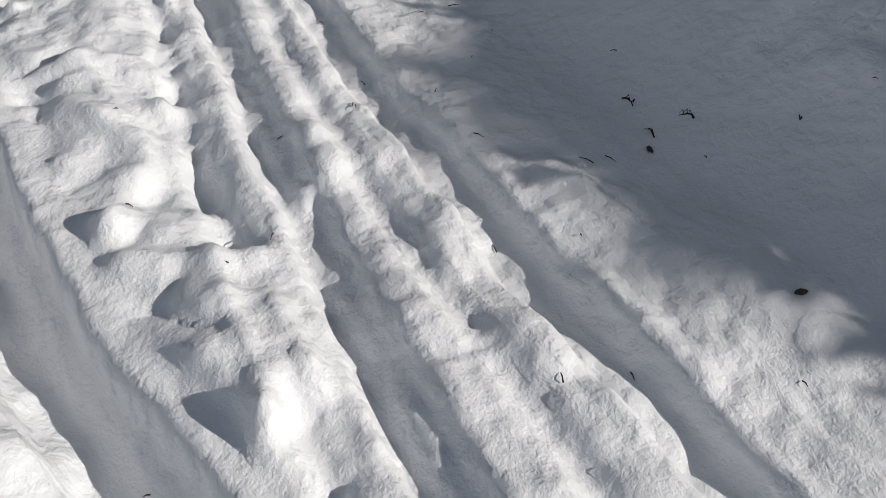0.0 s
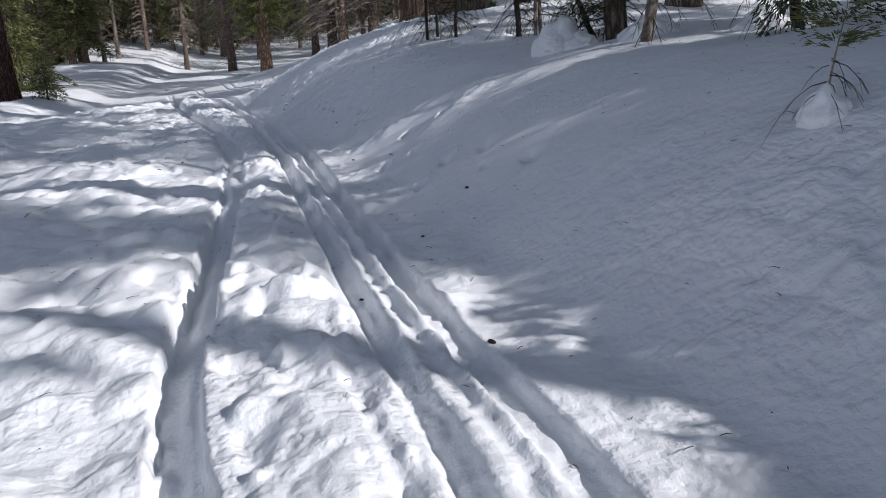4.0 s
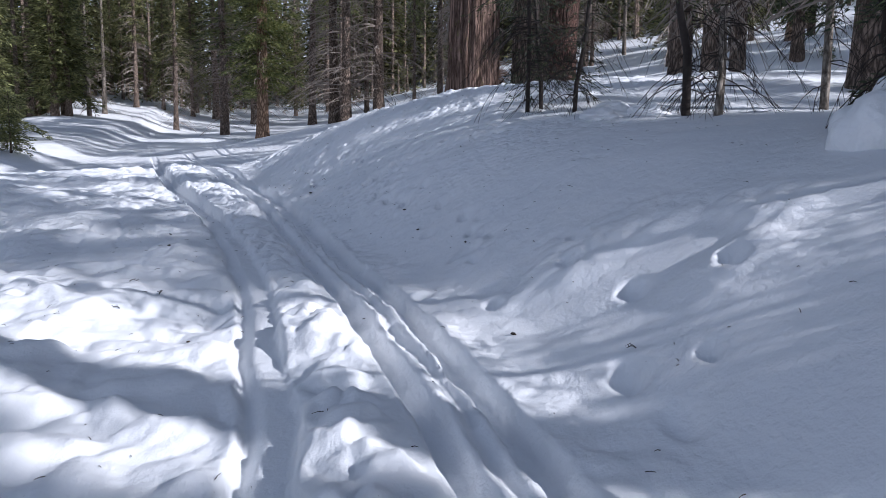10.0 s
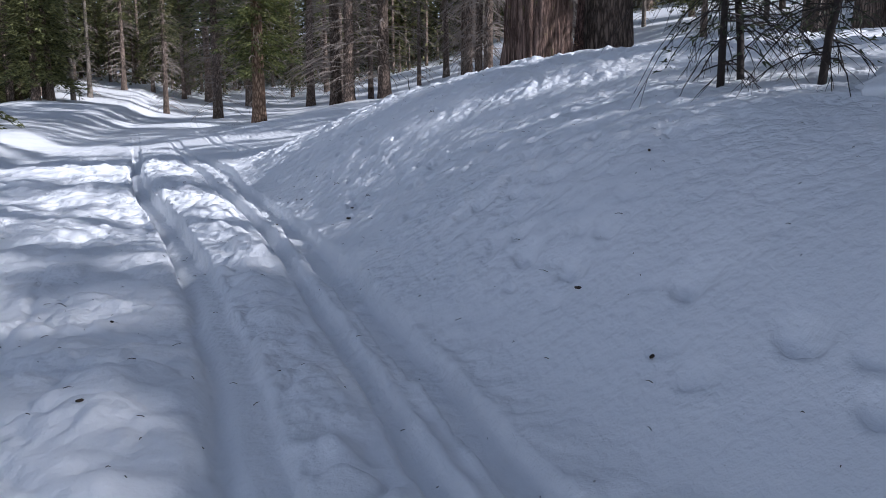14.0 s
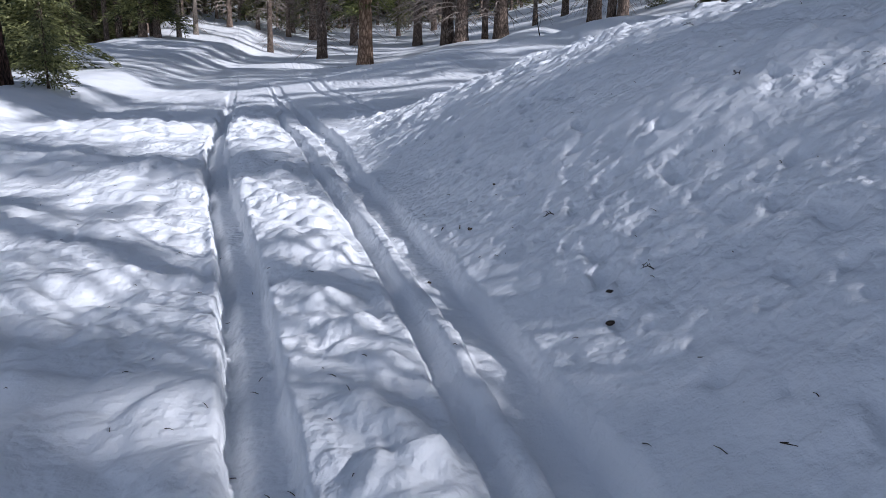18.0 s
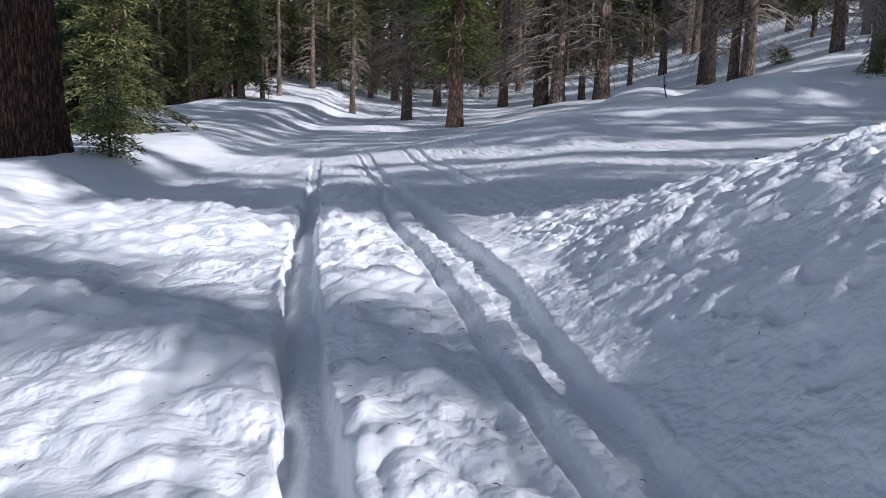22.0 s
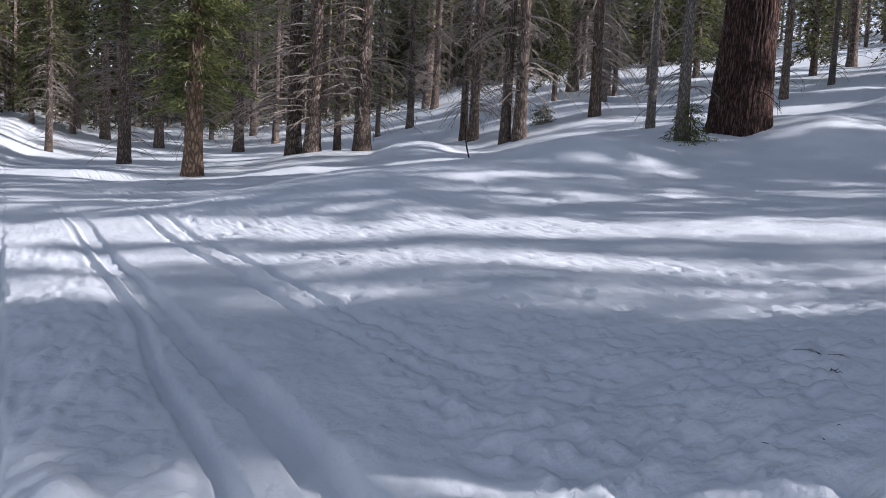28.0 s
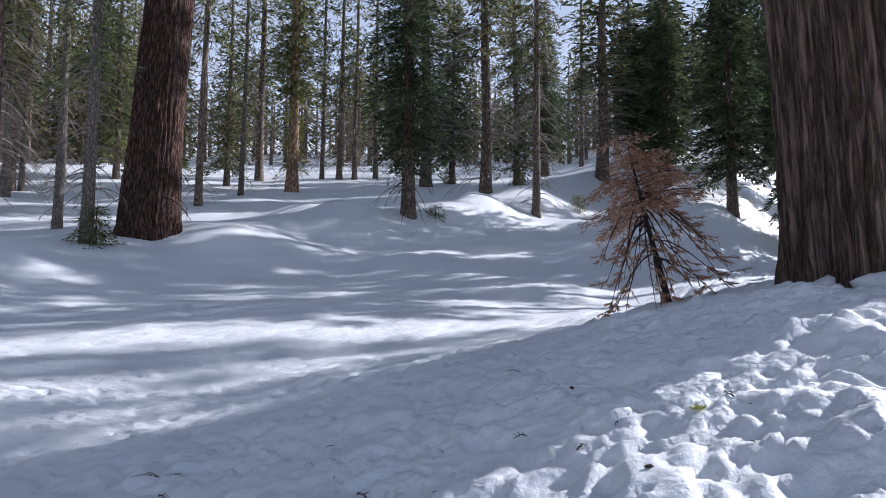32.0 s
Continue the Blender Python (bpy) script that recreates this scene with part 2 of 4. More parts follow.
# darker copy of the needles, shade put into the colour
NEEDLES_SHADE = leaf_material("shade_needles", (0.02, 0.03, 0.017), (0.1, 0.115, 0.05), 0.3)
NEEDLES_DEAD = leaf_material("dead_needles", (0.32, 0.16, 0.1), (0.6, 0.36, 0.24), 0.4)
LICHEN = leaf_material("lichen", (0.16, 0.17, 0.03), (0.38, 0.38, 0.08), 0.3)
TWIG = plain_material("grey_twig", (0.27, 0.225, 0.19), 0.9)
TWIG_DARK = plain_material("dark_twig", (0.03, 0.022, 0.018), 0.9)
LITTER = plain_material("cone_scale", (0.04, 0.027, 0.018), 0.85)
TAG = plain_material("blue_marker", (0.02, 0.13, 0.55), 0.5, 0.1)

# ---- the snow: one height function for ground, trees and litter ----
TRENCH = (2.6254, -10.9501, 14.9125, -10.0803, 2.9223, -0.3077)
SKI_A = (1.6024, -1.6613, -0.4370, 0.6449, -0.3890, 0.0670)
SKI_B = (2.4630, -3.8382, 2.9217, -1.8192, 0.4535, -0.0397)
FOOT = (3.1844, -5.0350, 4.4030, -2.8228, 0.7675, -0.0733)
SLOPE_X, SLOPE_Y = 0.0525, 0.0665
# drifts over buried logs and stumps
MOUNDS = ((20.1, 43.4, 1.1, 0.55), (18.6, 41.4, 1.5, 0.35), (21.5, 46.5, 1.6, 0.5), (3.2, 55.7, 1.9, 0.6), (12.6, 41.0, 2.0, 0.45), (26, 37, 2.4, 0.4), (33, 37, 1.8, 0.5), (29, 41, 1.6, 0.4), (36, 41.5, 2.2, 0.5), (4.6, 41.6, 1.8, 0.4), (16, 37, 2.2, 0.3), (24, 33, 2.4, 0.35), (31, 32, 2.0, 0.35))


def smooth(a, b, v):
    u = np.clip((np.asarray(v, float) - a) / (b - a), 0, 1)
    return u * u * (3 - 2 * u)


def hash2(ix, iy, seed):
    n = (ix.astype(np.int64) * 374761393 + iy.astype(np.int64) * 668265263 + seed * 974711) & 0xFFFFFFFF
    n = ((n ^ (n >> 13)) * 1274126177) & 0xFFFFFFFF
    return ((n ^ (n >> 16)) & 0xFFFF) / 65535.0


def grain(x, y, size, seed=0):
    """Smooth value noise, -1 to 1, with cells of that size in metres."""
    u, v = np.asarray(x, float) / size, np.asarray(y, float) / size
    iu, iv = np.floor(u), np.floor(v)
    fu, fv = u - iu, v - iv
    fu, fv = fu * fu * fu * (fu * (6 * fu - 15) + 10), fv * fv * fv * (fv * (6 * fv - 15) + 10)
    a, b = hash2(iu, iv, seed), hash2(iu + 1, iv, seed)
    c, d = hash2(iu, iv + 1, seed), hash2(iu + 1, iv + 1, seed)
    return 2 * ((a * (1 - fu) + b * fu) * (1 - fv) + (c * (1 - fu) + d * fu) * fv) - 1


def clods(x, y, size, seed=0):
    """Rounded lumps with sharp creases between them, 0 to 1."""
    u, v = np.asarray(x, float) / size, np.asarray(y, float) / size
    iu, iv = np.floor(u), np.floor(v)
    best = np.full(np.shape(u), 9.0)
    for du in (-1, 0, 1):
        for dv in (-1, 0, 1):
            px = iu + du + hash2(iu + du, iv + dv, seed)
            py = iv + dv + hash2(iu + du, iv + dv, seed + 7)
            best = np.minimum(best, (u - px) ** 2 + (v - py) ** 2)
    return np.clip(1 - best, 0, 1)


def lumps(x, y, size, seed=0, sharp=1.0):
    """Soft rounded heaps of melting snow, about 0 to 1: overlapping bells at jittered places."""
    u, v = np.asarray(x, float) / size, np.asarray(y, float) / size
    iu, iv = np.floor(u), np.floor(v)
    total = np.zeros(np.shape(u))
    for du in (-1, 0, 1):
        for dv in (-1, 0, 1):
            a, b = hash2(iu + du, iv + dv, seed), hash2(iu + du, iv + dv, seed + 7)
            wide = 1.5 + 2.6 * hash2(iu + du, iv + dv, seed + 13)
            tall = hash2(iu + du, iv + dv, seed + 19)
            total = np.maximum(total, tall * np.exp(-wide * sharp * ((u - iu - du - a) ** 2 + (v - iv - dv - b) ** 2)))
    return total


def line(y, *c):
    """A gentle curve x(y): a polynomial along the walk, straight on beyond it."""
    y = np.asarray(y, float)
    near, k = np.clip(y, 1.9, 31), len(c)
    x = sum(c[n] * (near / 10) ** n for n in range(k))
    return x - 0.27 * np.maximum(y - 31, 0) - 0.28 * np.minimum(y - 1.9, 0)


def foot(y):
    return line(y, *FOOT)


def groove(d, width, depth, soft=0.5):
    """A pressed furrow with a flat floor, from the distance d to its middle."""
    return -depth * (1 - smooth(width * (1 - soft), width, np.abs(d)))


def broad(x, y):
    """The large shape, over the sloping plane."""
    x, y = np.asarray(x, float), np.asarray(y, float)
    s = x - foot(y)
    on = smooth(13.6, 18.6, y)
    top = 1.05 + 0.5 * on + 0.3 * np.exp(-(((y - 19.8) / 2.3) ** 2)) + 0.1 * grain(x, y, 5, 3)
    s = s + 0.2 * np.exp(-(((y - 15.9) / 1.2) ** 2)) - 0.2 * (1 - smooth(4.0, 6.5, y))
    rise = 1 - np.exp(-(np.maximum(s, 0) / (1.3 + 0.7 * on)) ** (1.5 - 0.3 * on))
    end = np.minimum(24.5 + 0.3 * s, 26.1)
    bank = top * rise * (1 - smooth(-3.0, 4.0, y - end))
    far = np.where(x > -2, 0.08 * (x + 2), -0.5 * (1 - np.exp(np.minimum(x + 2, 0) / 4)))
    side = np.where(x > -2, 0.045 * (x + 2), far)
    rim = 39.5 + 0.12 * np.clip(x, -10, 10) + 1.5 * grain(x, y, 9, 5)
    beyond = smooth(-3.0, 2.5, y - rim)
    far = side * (1 - beyond) + far * beyond
    hump = 0.6 * np.exp(-(((y - rim - 2.5) / 3.0) ** 2)) * smooth(-9, -1, x)
    w = smooth(24, 34, y) * smooth(-8, 3, s + 10)
    left = 0.75 * smooth(0, 3.4, -10.2 - 0.16 * (y - 33) - x) * smooth(10, 28, y)
    dx, dy = x + 3, y - 22
    reach, turn = np.hypot(dx, dy), np.degrees(np.arctan2(dx, np.maximum(dy, 1e-3)))
    start = 62 - 42 * smooth(0, 26, turn)
    hill = 0.1 * np.maximum(0, np.sqrt(np.maximum(reach - start, 0) ** 2 + 36) - 6) * smooth(-2, 14, dy + 0.5 * np.maximum(dx, 0))
    far = far + hill + 0.09 * np.maximum(reach - 12, 0) * smooth(66, 84, turn) * smooth(-2, 3, dy)
    far = far + 0.13 * (np.sqrt(np.maximum(-14 - x, 0) ** 2 + 4) - 2) * smooth(40, 62, y)
    swell = smooth(36, 60, y) * (0.28 * grain(x, y, 7, 11) + 0.12 * grain(x, y, 2.7, 12))
    slope = smooth(10, 16, x) * smooth(24, 29, y) * (1 - smooth(60, 75, y))
    swell = swell + slope * (0.3 * grain(x, y, 5.5, 14) + 0.14 * grain(x, y, 2.1, 15)) * (1 - 0.6 * smooth(36, 60, y))
    for mx, my, mr, mh in MOUNDS:
        swell = swell + mh * np.exp(-(((x - mx) ** 2 + (y - my) ** 2) / (mr * mr)) ** 1.3)
    near = 0.05 * grain(x, y, 2.2, 13)
    return bank + far * w + hump + left + swell + near * (1 - 0.5 * rise)


def height(x, y, fine=True):
    x, y = np.asarray(x, float), np.asarray(y, float)
    z = SLOPE_X * x + SLOPE_Y * y + broad(x, y)
    if not fine:
        return z
    s = x - foot(y)
    wob = 0.03 * grain(y, y * 0, 0.9, 21) + 0.012 * grain(y, y * 0, 0.25, 22)
    t, g1, g2 = x - line(y, *TRENCH) - wob, x - line(y, *SKI_A) - 0.4 * wob, x - line(y, *SKI_B) - 0.4 * wob
    far = 1 - smooth(27, 46, y)
    edge = 0.035 * grain(x, y, 0.22, 23) + 0.02 * grain(x, y, 0.09, 24)
    # churned strip between the trench and the first ski track, a little proud of both
    strip = smooth(0.1, 0.17, t + edge) * (1 - smooth(-0.2, -0.09, g1 + 0.5 * edge))
    wx, wy = x + 0.09 * grain(x, y, 0.31, 81) + 0.03 * grain(x, y, 0.11, 83), y + 0.09 * grain(x, y, 0.31, 82) + 0.03 * grain(x, y, 0.11, 84)
    rough = 0.5 + 0.5 * smooth(-0.4, 0.4, grain(x, y, 1.3, 34))
    mound = 0.07 * lumps(wx, wy, 0.5, 30) + 0.085 * lumps(wx, wy * 1.25, 0.24, 31) + rough * (0.06 * clods(wx, wy, 0.16, 36) + 0.035 * lumps(wx, wy, 0.1, 32)) + 0.03 * grain(x, y, 0.6, 33)
    crown = smooth(0.1, 0.4, t) * (1 - smooth(-0.4, -0.1, g1))
    z = z + far * strip * (mound - 0.09 + 0.035 * crown)
    # pits broken into the strip near its start
    pit = smooth(0.25, 0.55, grain(wx, wy, 0.34, 35)) * (1 - smooth(5.5, 8, y))
    z = z - 0.04 * strip * pit
    # trodden snow beyond the trench: soft scalloped ledges
    wide = smooth(0.1, 0.22, -t + edge) * (1 - smooth(4, 9, -t))
    tread = 0.085 * lumps(wx, wy * 0.8, 0.95, 41) + 0.07 * lumps(wx, wy * 1.3, 0.42, 42) + rough * (0.05 * clods(wx, wy * 1.3, 0.3, 43) + 0.025 * lumps(wx, wy, 0.15, 45)) + 0.04 * grain(x, y, 0.9, 44)
    z = z + (0.3 + 0.7 * far) * (wide * (1.35 * tread - 0.13) - 0.06 * far * smooth(0.0, 0.1, -t) * np.exp(np.minimum(t + 0.1, 0) / 0.5))
    # old faint tracks in it
    z = z + (groove(t + 1.2 + 0.5 * edge, 0.05, 0.04, 0.8) + groove(t + 1.62 + 0.5 * edge, 0.05, 0.035, 0.8)) * far * smooth(13, 16, y) * smooth(-0.5, 0.2, grain(x, y, 1.7, 87))
    # between and beside the ski tracks
    mid = smooth(-0.04, 0.03, g1) * (1 - smooth(0.0, 0.3, s))
    z = z + far * mid * (0.04 * lumps(wx, wy, 0.2, 51) * smooth(-0.5, 0.3, grain(x, y, 0.7, 52)) + 0.018 * clods(wx, wy, 0.1, 54) + 0.02 * grain(x, y, 0.3, 53))
    late, early = smooth(11, 17, y), 1 - smooth(4.5, 7, y)
    faint = 1 - 0.75 * smooth(7.5, 10.5, y) * (1 - smooth(15.5, 18, y))
    z = z + groove(g1 + 0.22 + 0.5 * edge, 0.06, 0.035, 0.8) * early
    z = z + groove(t + 0.09 * early + 0.4 * edge, 0.155 - 0.03 * early, 0.2 - 0.08 * early, 0.28) * (0.06 + 0.94 * (1 - smooth(28, 40, y))) * faint
    z = z + groove(g1 + 0.3 * edge, 0.085 - 0.015 * late, 0.11 - 0.03 * late - 0.055 * early, 0.6) * far
    z = z + groove(g2 + 0.3 * edge, 0.095 + 0.065 * late, 0.12 - 0.05 * early, 0.42) * far
    z = z + groove(x - 0.5 * (line(y, *SKI_A) + line(y, *SKI_B)) - wob, 0.06, 0.045 - 0.02 * early, 0.8) * far * (1 - late)
    # a second party's tracks over the side road
    for k, w0 in ((1.1, 0.07), (1.45, 0.07)):
        z = z + groove(g2 - k + 0.4 * edge, w0, 0.06, 0.7) * smooth(27.5, 30, y) * (1 - smooth(36, 44, y))
    # the bank: smooth and finely pitted low down, knobbly on its crest and at both ends
    b = smooth(0.1, 0.4, s) * (1 - smooth(60, 90, y))
    crest = smooth(1.3, 2.6, s + 0.5 * grain(x, y, 0.8, 78)) * smooth(15, 18, y)
    over = smooth(22.4, 23.4, y + 0.35 * s + 0.6 * grain(x, y, 1.1, 79))
    lump = np.maximum(crest * 0.8, over) * (1 - smooth(27, 31, y))
    begin = (1 - smooth(4.2, 6.5, y + 0.8 * grain(x, y, 1.3, 69))) * smooth(0.3, 1.0, s)
    tread_up = smooth(0.1, 0.6, grain(x, y, 1.4, 77)) * (1 - smooth(1.2, 2.6, s)) * smooth(10, 13, y)
    z = z + b * (0.02 * grain(x, y, 0.55, 62) + (0.005 + 0.012 * smooth(12, 15, y)) * lumps(wx, wy, 0.13, 63) - 0.045 * tread_up * smooth(0.5, 0.85, lumps(wx, wy, 0.22, 71, 2.4)))
    z = z + b * smooth(12.5, 16, y) * (0.028 * lumps(wx, wy, 0.1, 64) - 0.05 * smooth(0.5, 0.85, lumps(x, y, 0.21, 88, 2.2)) - 0.03 * smooth(0.45, 0.8, lumps(x, y, 0.12, 89, 1.8)))
    z = z + b * lump * (0.06 * lumps(wx, wy, 0.34, 65) + 0.05 * clods(wx, wy, 0.17, 66) * smooth(-0.5, 0.5, grain(x, y, 0.6, 73)) + 0.045 * lumps(wx, wy, 0.1, 74, 1.3) - 0.07)
    z = z + b * begin * (0.07 * lumps(wx, wy, 0.32, 67) + 0.06 * clods(wx, wy, 0.15, 68) * smooth(-0.4, 0.5, grain(x, y, 0.5, 75)) + 0.05 * lumps(wx, wy, 0.09, 76) - 0.05 * smooth(0.5, 0.85, lumps(x, y, 0.2, 90, 2.0)) - 0.06)
    # a trodden seam and crumbs where a shaft of sun crosses the bank's foot
    crumb = np.exp(-(((y + 0.601 * x - 11.3) / 0.9) ** 2)) * smooth(0.05, 0.3, s) * (1 - smooth(1.6, 2.4, s))
    z = z + crumb * (0.07 * clods(wx, wy, 0.14, 85) * smooth(-0.2, 0.5, grain(x, y, 0.5, 86)) - 0.02)
    # footprints up the bank's foot
    steps = random.Random(5)
    for n in range(46):
        py = 7.4 + 0.34 * n + steps.uniform(-0.2, 0.2)
        px = float(foot(py)) + 0.5 + 0.16 * (-1) ** n + steps.uniform(-0.15, 0.45) + (0.35 * steps.random() if py > 13 else 0)
        size, deep = steps.uniform(0.6, 1.0), steps.uniform(0.04, 0.085)
        d2 = ((x - px) / (0.075 * size)) ** 2 + ((y - py) / (0.12 * size)) ** 2 + 0.25 * grain(x, y, 0.09, n)
        z = z - deep * np.exp(-np.maximum(d2, 0) ** 2.6)
    return z


# ---- mesh helpers ----
def mesh_of(name, verts, faces, material, soft=False):
    me = bpy.data.meshes.new(name)
    me.from_pydata([tuple(v) for v in verts], [], faces)
    me.materials.append(material)
    if soft:
        me.polygons.foreach_set("use_smooth", [True] * len(me.polygons))
    me.update()
    return me


def part(name, data, parent, label=""):
    ob = new(name, data)
    ob.parent = parent
    return tagged(ob, label, kind="stuff" if name in ("branchwork", "foliage", "lichen") else "")


class Mesh:
    """Collects tubes and leaves into one mesh."""

    def __init__(self):
        self.v, self.f = [], []

    def tube(self, path, radii, sides=5, cap=True):
        path = [Vector(p) for p in path]
        base = len(self.v)
        for k, (p, r) in enumerate(zip(path, radii)):
            d = (path[min(k + 1, len(path) - 1)] - path[max(k - 1, 0)]).normalized()
            a = d.orthogonal().normalized()
            b = d.cross(a)
            for n in range(sides):
                w = 2 * math.pi * n / sides
                self.v.append(p + (a * math.cos(w) + b * math.sin(w)) * r)
        for k in range(len(path) - 1):
            for n in range(sides):
                i, j = base + k * sides + n, base + k * sides + (n + 1) % sides
                self.f.append((i, j, j + sides, i + sides))
        if cap:
            self.f.append(tuple(base + (len(path) - 1) * sides + n for n in range(sides)))

    def leaf(self, at, along, across, length, width):
        """A slim four-cornered blade with a slight fold."""
        i, side = len(self.v), across * (width / 2)
        self.v += [at, at + along * (length * 0.45) + side, at + along * length, at + along * (length * 0.45) - side]
        self.f.append((i, i + 1, i + 2, i + 3))

    def spray(self, at, along, across, length, width):
        """A pointed spray of needles, three-cornered."""
        i, side = len(self.v), across * (width / 2)
        self.v += [at + side, at + along * length, at - side]
        self.f.append((i, i + 1, i + 2))

    def build(self, name, material, soft=False):
        return mesh_of(name, self.v, self.f, material, soft)


def trunk_mesh(name, tall, radius, material, rng, sides=12, rings=18, flare=0.35, bend=0.012, ridges=0.0, taper=0.85, folds=9, flow=1.0):
    """A tapered, slightly crooked bole with a root flare; ridges: the depth of the bark's furrows."""
    seed = rng.randrange(1000)
    k = (np.arange(rings + 1) / rings) ** 1.5
    z = -0.5 + k * (tall + 0.5)
    r = radius * (1 - taper * np.clip(z / tall, 0, 1)) * (1 + flare * np.exp(-np.clip(z + 0.1, 0, None) / (2.2 * radius + 0.1)))
    cx = bend * tall * 0.3 * np.array([noise.noise((seed, 0.0, q * 0.12)) for q in z]) * np.clip(z / 4, 0, 1)
    cy = bend * tall * 0.3 * np.array([noise.noise((0.0, seed, q * 0.12)) for q in z]) * np.clip(z / 4, 0, 1)
    w = np.arange(sides) * 2 * np.pi / sides
    ww, zz = np.meshgrid(w, z)
    rad = r[:, None] * (1 + 0.05 * grain(np.cos(ww) * 2 + seed, np.sin(ww) * 2 + zz * 0.5, 1.0, 3))
    if ridges:
        u = ww / (2 * np.pi) * folds
        twist = 0.35 * grain(zz * flow, u, 1.0, seed) + 0.2 * grain(zz * flow, u, 0.35, seed + 1)
        saw = np.abs(np.sin(np.pi * (u + twist)))
        plate = grain(u * 2.0, zz * flow, 0.45, seed + 2)
        rad = rad + ridges * (saw ** 0.7 - 0.6 + 0.3 * plate + 0.25 * grain(u * 5, zz * 3, 0.5, seed + 4))
        rad = rad + 0.12 * radius * np.exp(-np.clip(zz, 0, None) / 0.5) * np.cos(5 * ww + seed)
    x, y = cx[:, None] + rad * np.cos(ww), cy[:, None] + rad * np.sin(ww)
    verts = np.stack([x, y, zz], -1).reshape(-1, 3).tolist()
    faces = [(a * sides + n, a * sides + (n + 1) % sides, (a + 1) * sides + (n + 1) % sides, (a + 1) * sides + n) for a in range(rings) for n in range(sides)]
    faces.append(tuple(rings * sides + n for n in range(sides)))
    return mesh_of(name, verts, faces, material, True)


def bough(m, rng, at, yaw, length, lift, droop, cover, width, wood=None, size=0.4, hang=0.16, wood_size=0.012):
    """One fir bough: a bowed axis under a flat, pointed fan of small hanging sprays."""
    out, up = Vector((math.cos(yaw), math.sin(yaw), 0)), Vector((0, 0, 1))
    side = Vector((-math.sin(yaw), math.cos(yaw), 0))
    curl = 0.12 * rng.uniform(-1, 1)
    points = [at + out * (length * u) + up * (length * (lift * u - droop * u * u)) + side * (curl * length * u * u) for u in (0, 0.2, 0.4, 0.6, 0.8, 1)]
    if wood:
        wood.tube(points, [wood_size * length * (1 - 0.8 * k / 5) + 0.002 for k in range(6)], 3, False)
    for n in range(max(4, int(cover * 0.4 * length * length / (size * width * 0.5)))):
        u = 1 - 0.94 * rng.random() ** 0.62 if rng.random() < 0.55 else rng.uniform(0.1, 1)
        k = min(int(u * 5), 4)
        fan = length * 0.4 * (1 - u) ** 0.7 * min(1, u * 4) + 0.02
        v = rng.uniform(-1, 1)
        p = points[k].lerp(points[k + 1], u * 5 - k) + side * (v * fan) + up * (rng.uniform(-1, 0.35) * hang * min(length, 1.6) - 0.25 * fan * v * v)
        way = (out * rng.uniform(0.35, 1) + side * (v * rng.uniform(0.4, 1.2)) + up * rng.uniform(-0.75, 0.25)).normalized()
        across = (way.cross(up) * rng.uniform(0.3, 1) + up * rng.uniform(-0.9, 0.9)).normalized()
        m.spray(p, way, across, size * rng.uniform(0.6, 1.25) * (0.65 + 0.35 * min(1, length)), width * rng.uniform(0.7, 1.3))


def crown_mesh(name, rng, low, tall, spread, step, cover, width, material, gaps=0.15, lift=0.25, droop=0.55, power=0.8, around=5, size=0.42, round_foot=0.0):
    """Whorls of boughs up a stem; coarser past the height that the trail looks up to."""
    m = Mesh()
    z = low
    while z < tall - 0.15:
        u = (z - low) / (tall - low)
        coarse = 1 + 0.6 * float(smooth(12, 18, z))
        for n in range(around):
            if rng.random() < gaps:
                continue
            yaw = 2 * math.pi * (n + rng.random()) / around + z
            length = spread * (1 - u) ** power * rng.uniform(0.6, 1.15) * (1 - round_foot * math.exp(-u * 9)) + 0.12
            bough(m, rng, Vector((0, 0, z + rng.uniform(-0.5, 0.5) * step)), yaw, length, lift * (0.1 + u), droop * (1 - 0.7 * u), cover, width * coarse, None, size * coarse)
        z += step * rng.uniform(0.8, 1.2) * (1 - 0.45 * u) * (0.5 + 0.5 * coarse)
    return m.build(name, material)


def snags_mesh(name, rng, low, high, count, reach, radius, material, droop=0.5, twigs=3, thick=0.016):
    """Dead bare branches low on a trunk, bowed down, with side twigs."""
    m = Mesh()
    for _ in range(count):
        z, yaw, length = rng.uniform(low, high), rng.uniform(0, 6.283), reach * rng.uniform(0.4, 1.2)
        out, side = Vector((math.cos(yaw), math.sin(yaw), 0)), Vector((-math.sin(yaw), math.cos(yaw), 0))
        curl, lift = rng.uniform(-0.25, 0.25), rng.uniform(-0.1, 0.35)
        pts = [Vector((0, 0, z)) + out * (radius * 0.7 + length * u) + Vector((0, 0, length * (lift * u - droop * u * u))) + side * (curl * length * u * u) for u in (0, 0.25, 0.5, 0.75, 1)]
        m.tube(pts, [thick * (1 + length * 0.4) * (1 - 0.75 * u) for u in (0, 0.25, 0.5, 0.75, 1)], 3, False)
        for _ in range(twigs):
            u = rng.uniform(0.3, 0.95)
            k = min(int(u * 4), 3)
            p = pts[k].lerp(pts[k + 1], u * 4 - k)
            way = ((pts[k + 1] - pts[k]).normalized() + side * rng.uniform(-1.2, 1.2) + Vector((0, 0, rng.uniform(-0.9, 0.2)))).normalized()
            size = length * rng.uniform(0.15, 0.4)
            m.tube([p, p + way * size * 0.5, p + way * size + Vector((0, 0, -0.08 * size))], [thick * 0.5, thick * 0.4, thick * 0.2], 3, False)
    return m.build(name, material)


def ground_at(x, y):
    return float(height(np.array([x]), np.array([y]), True)[0])


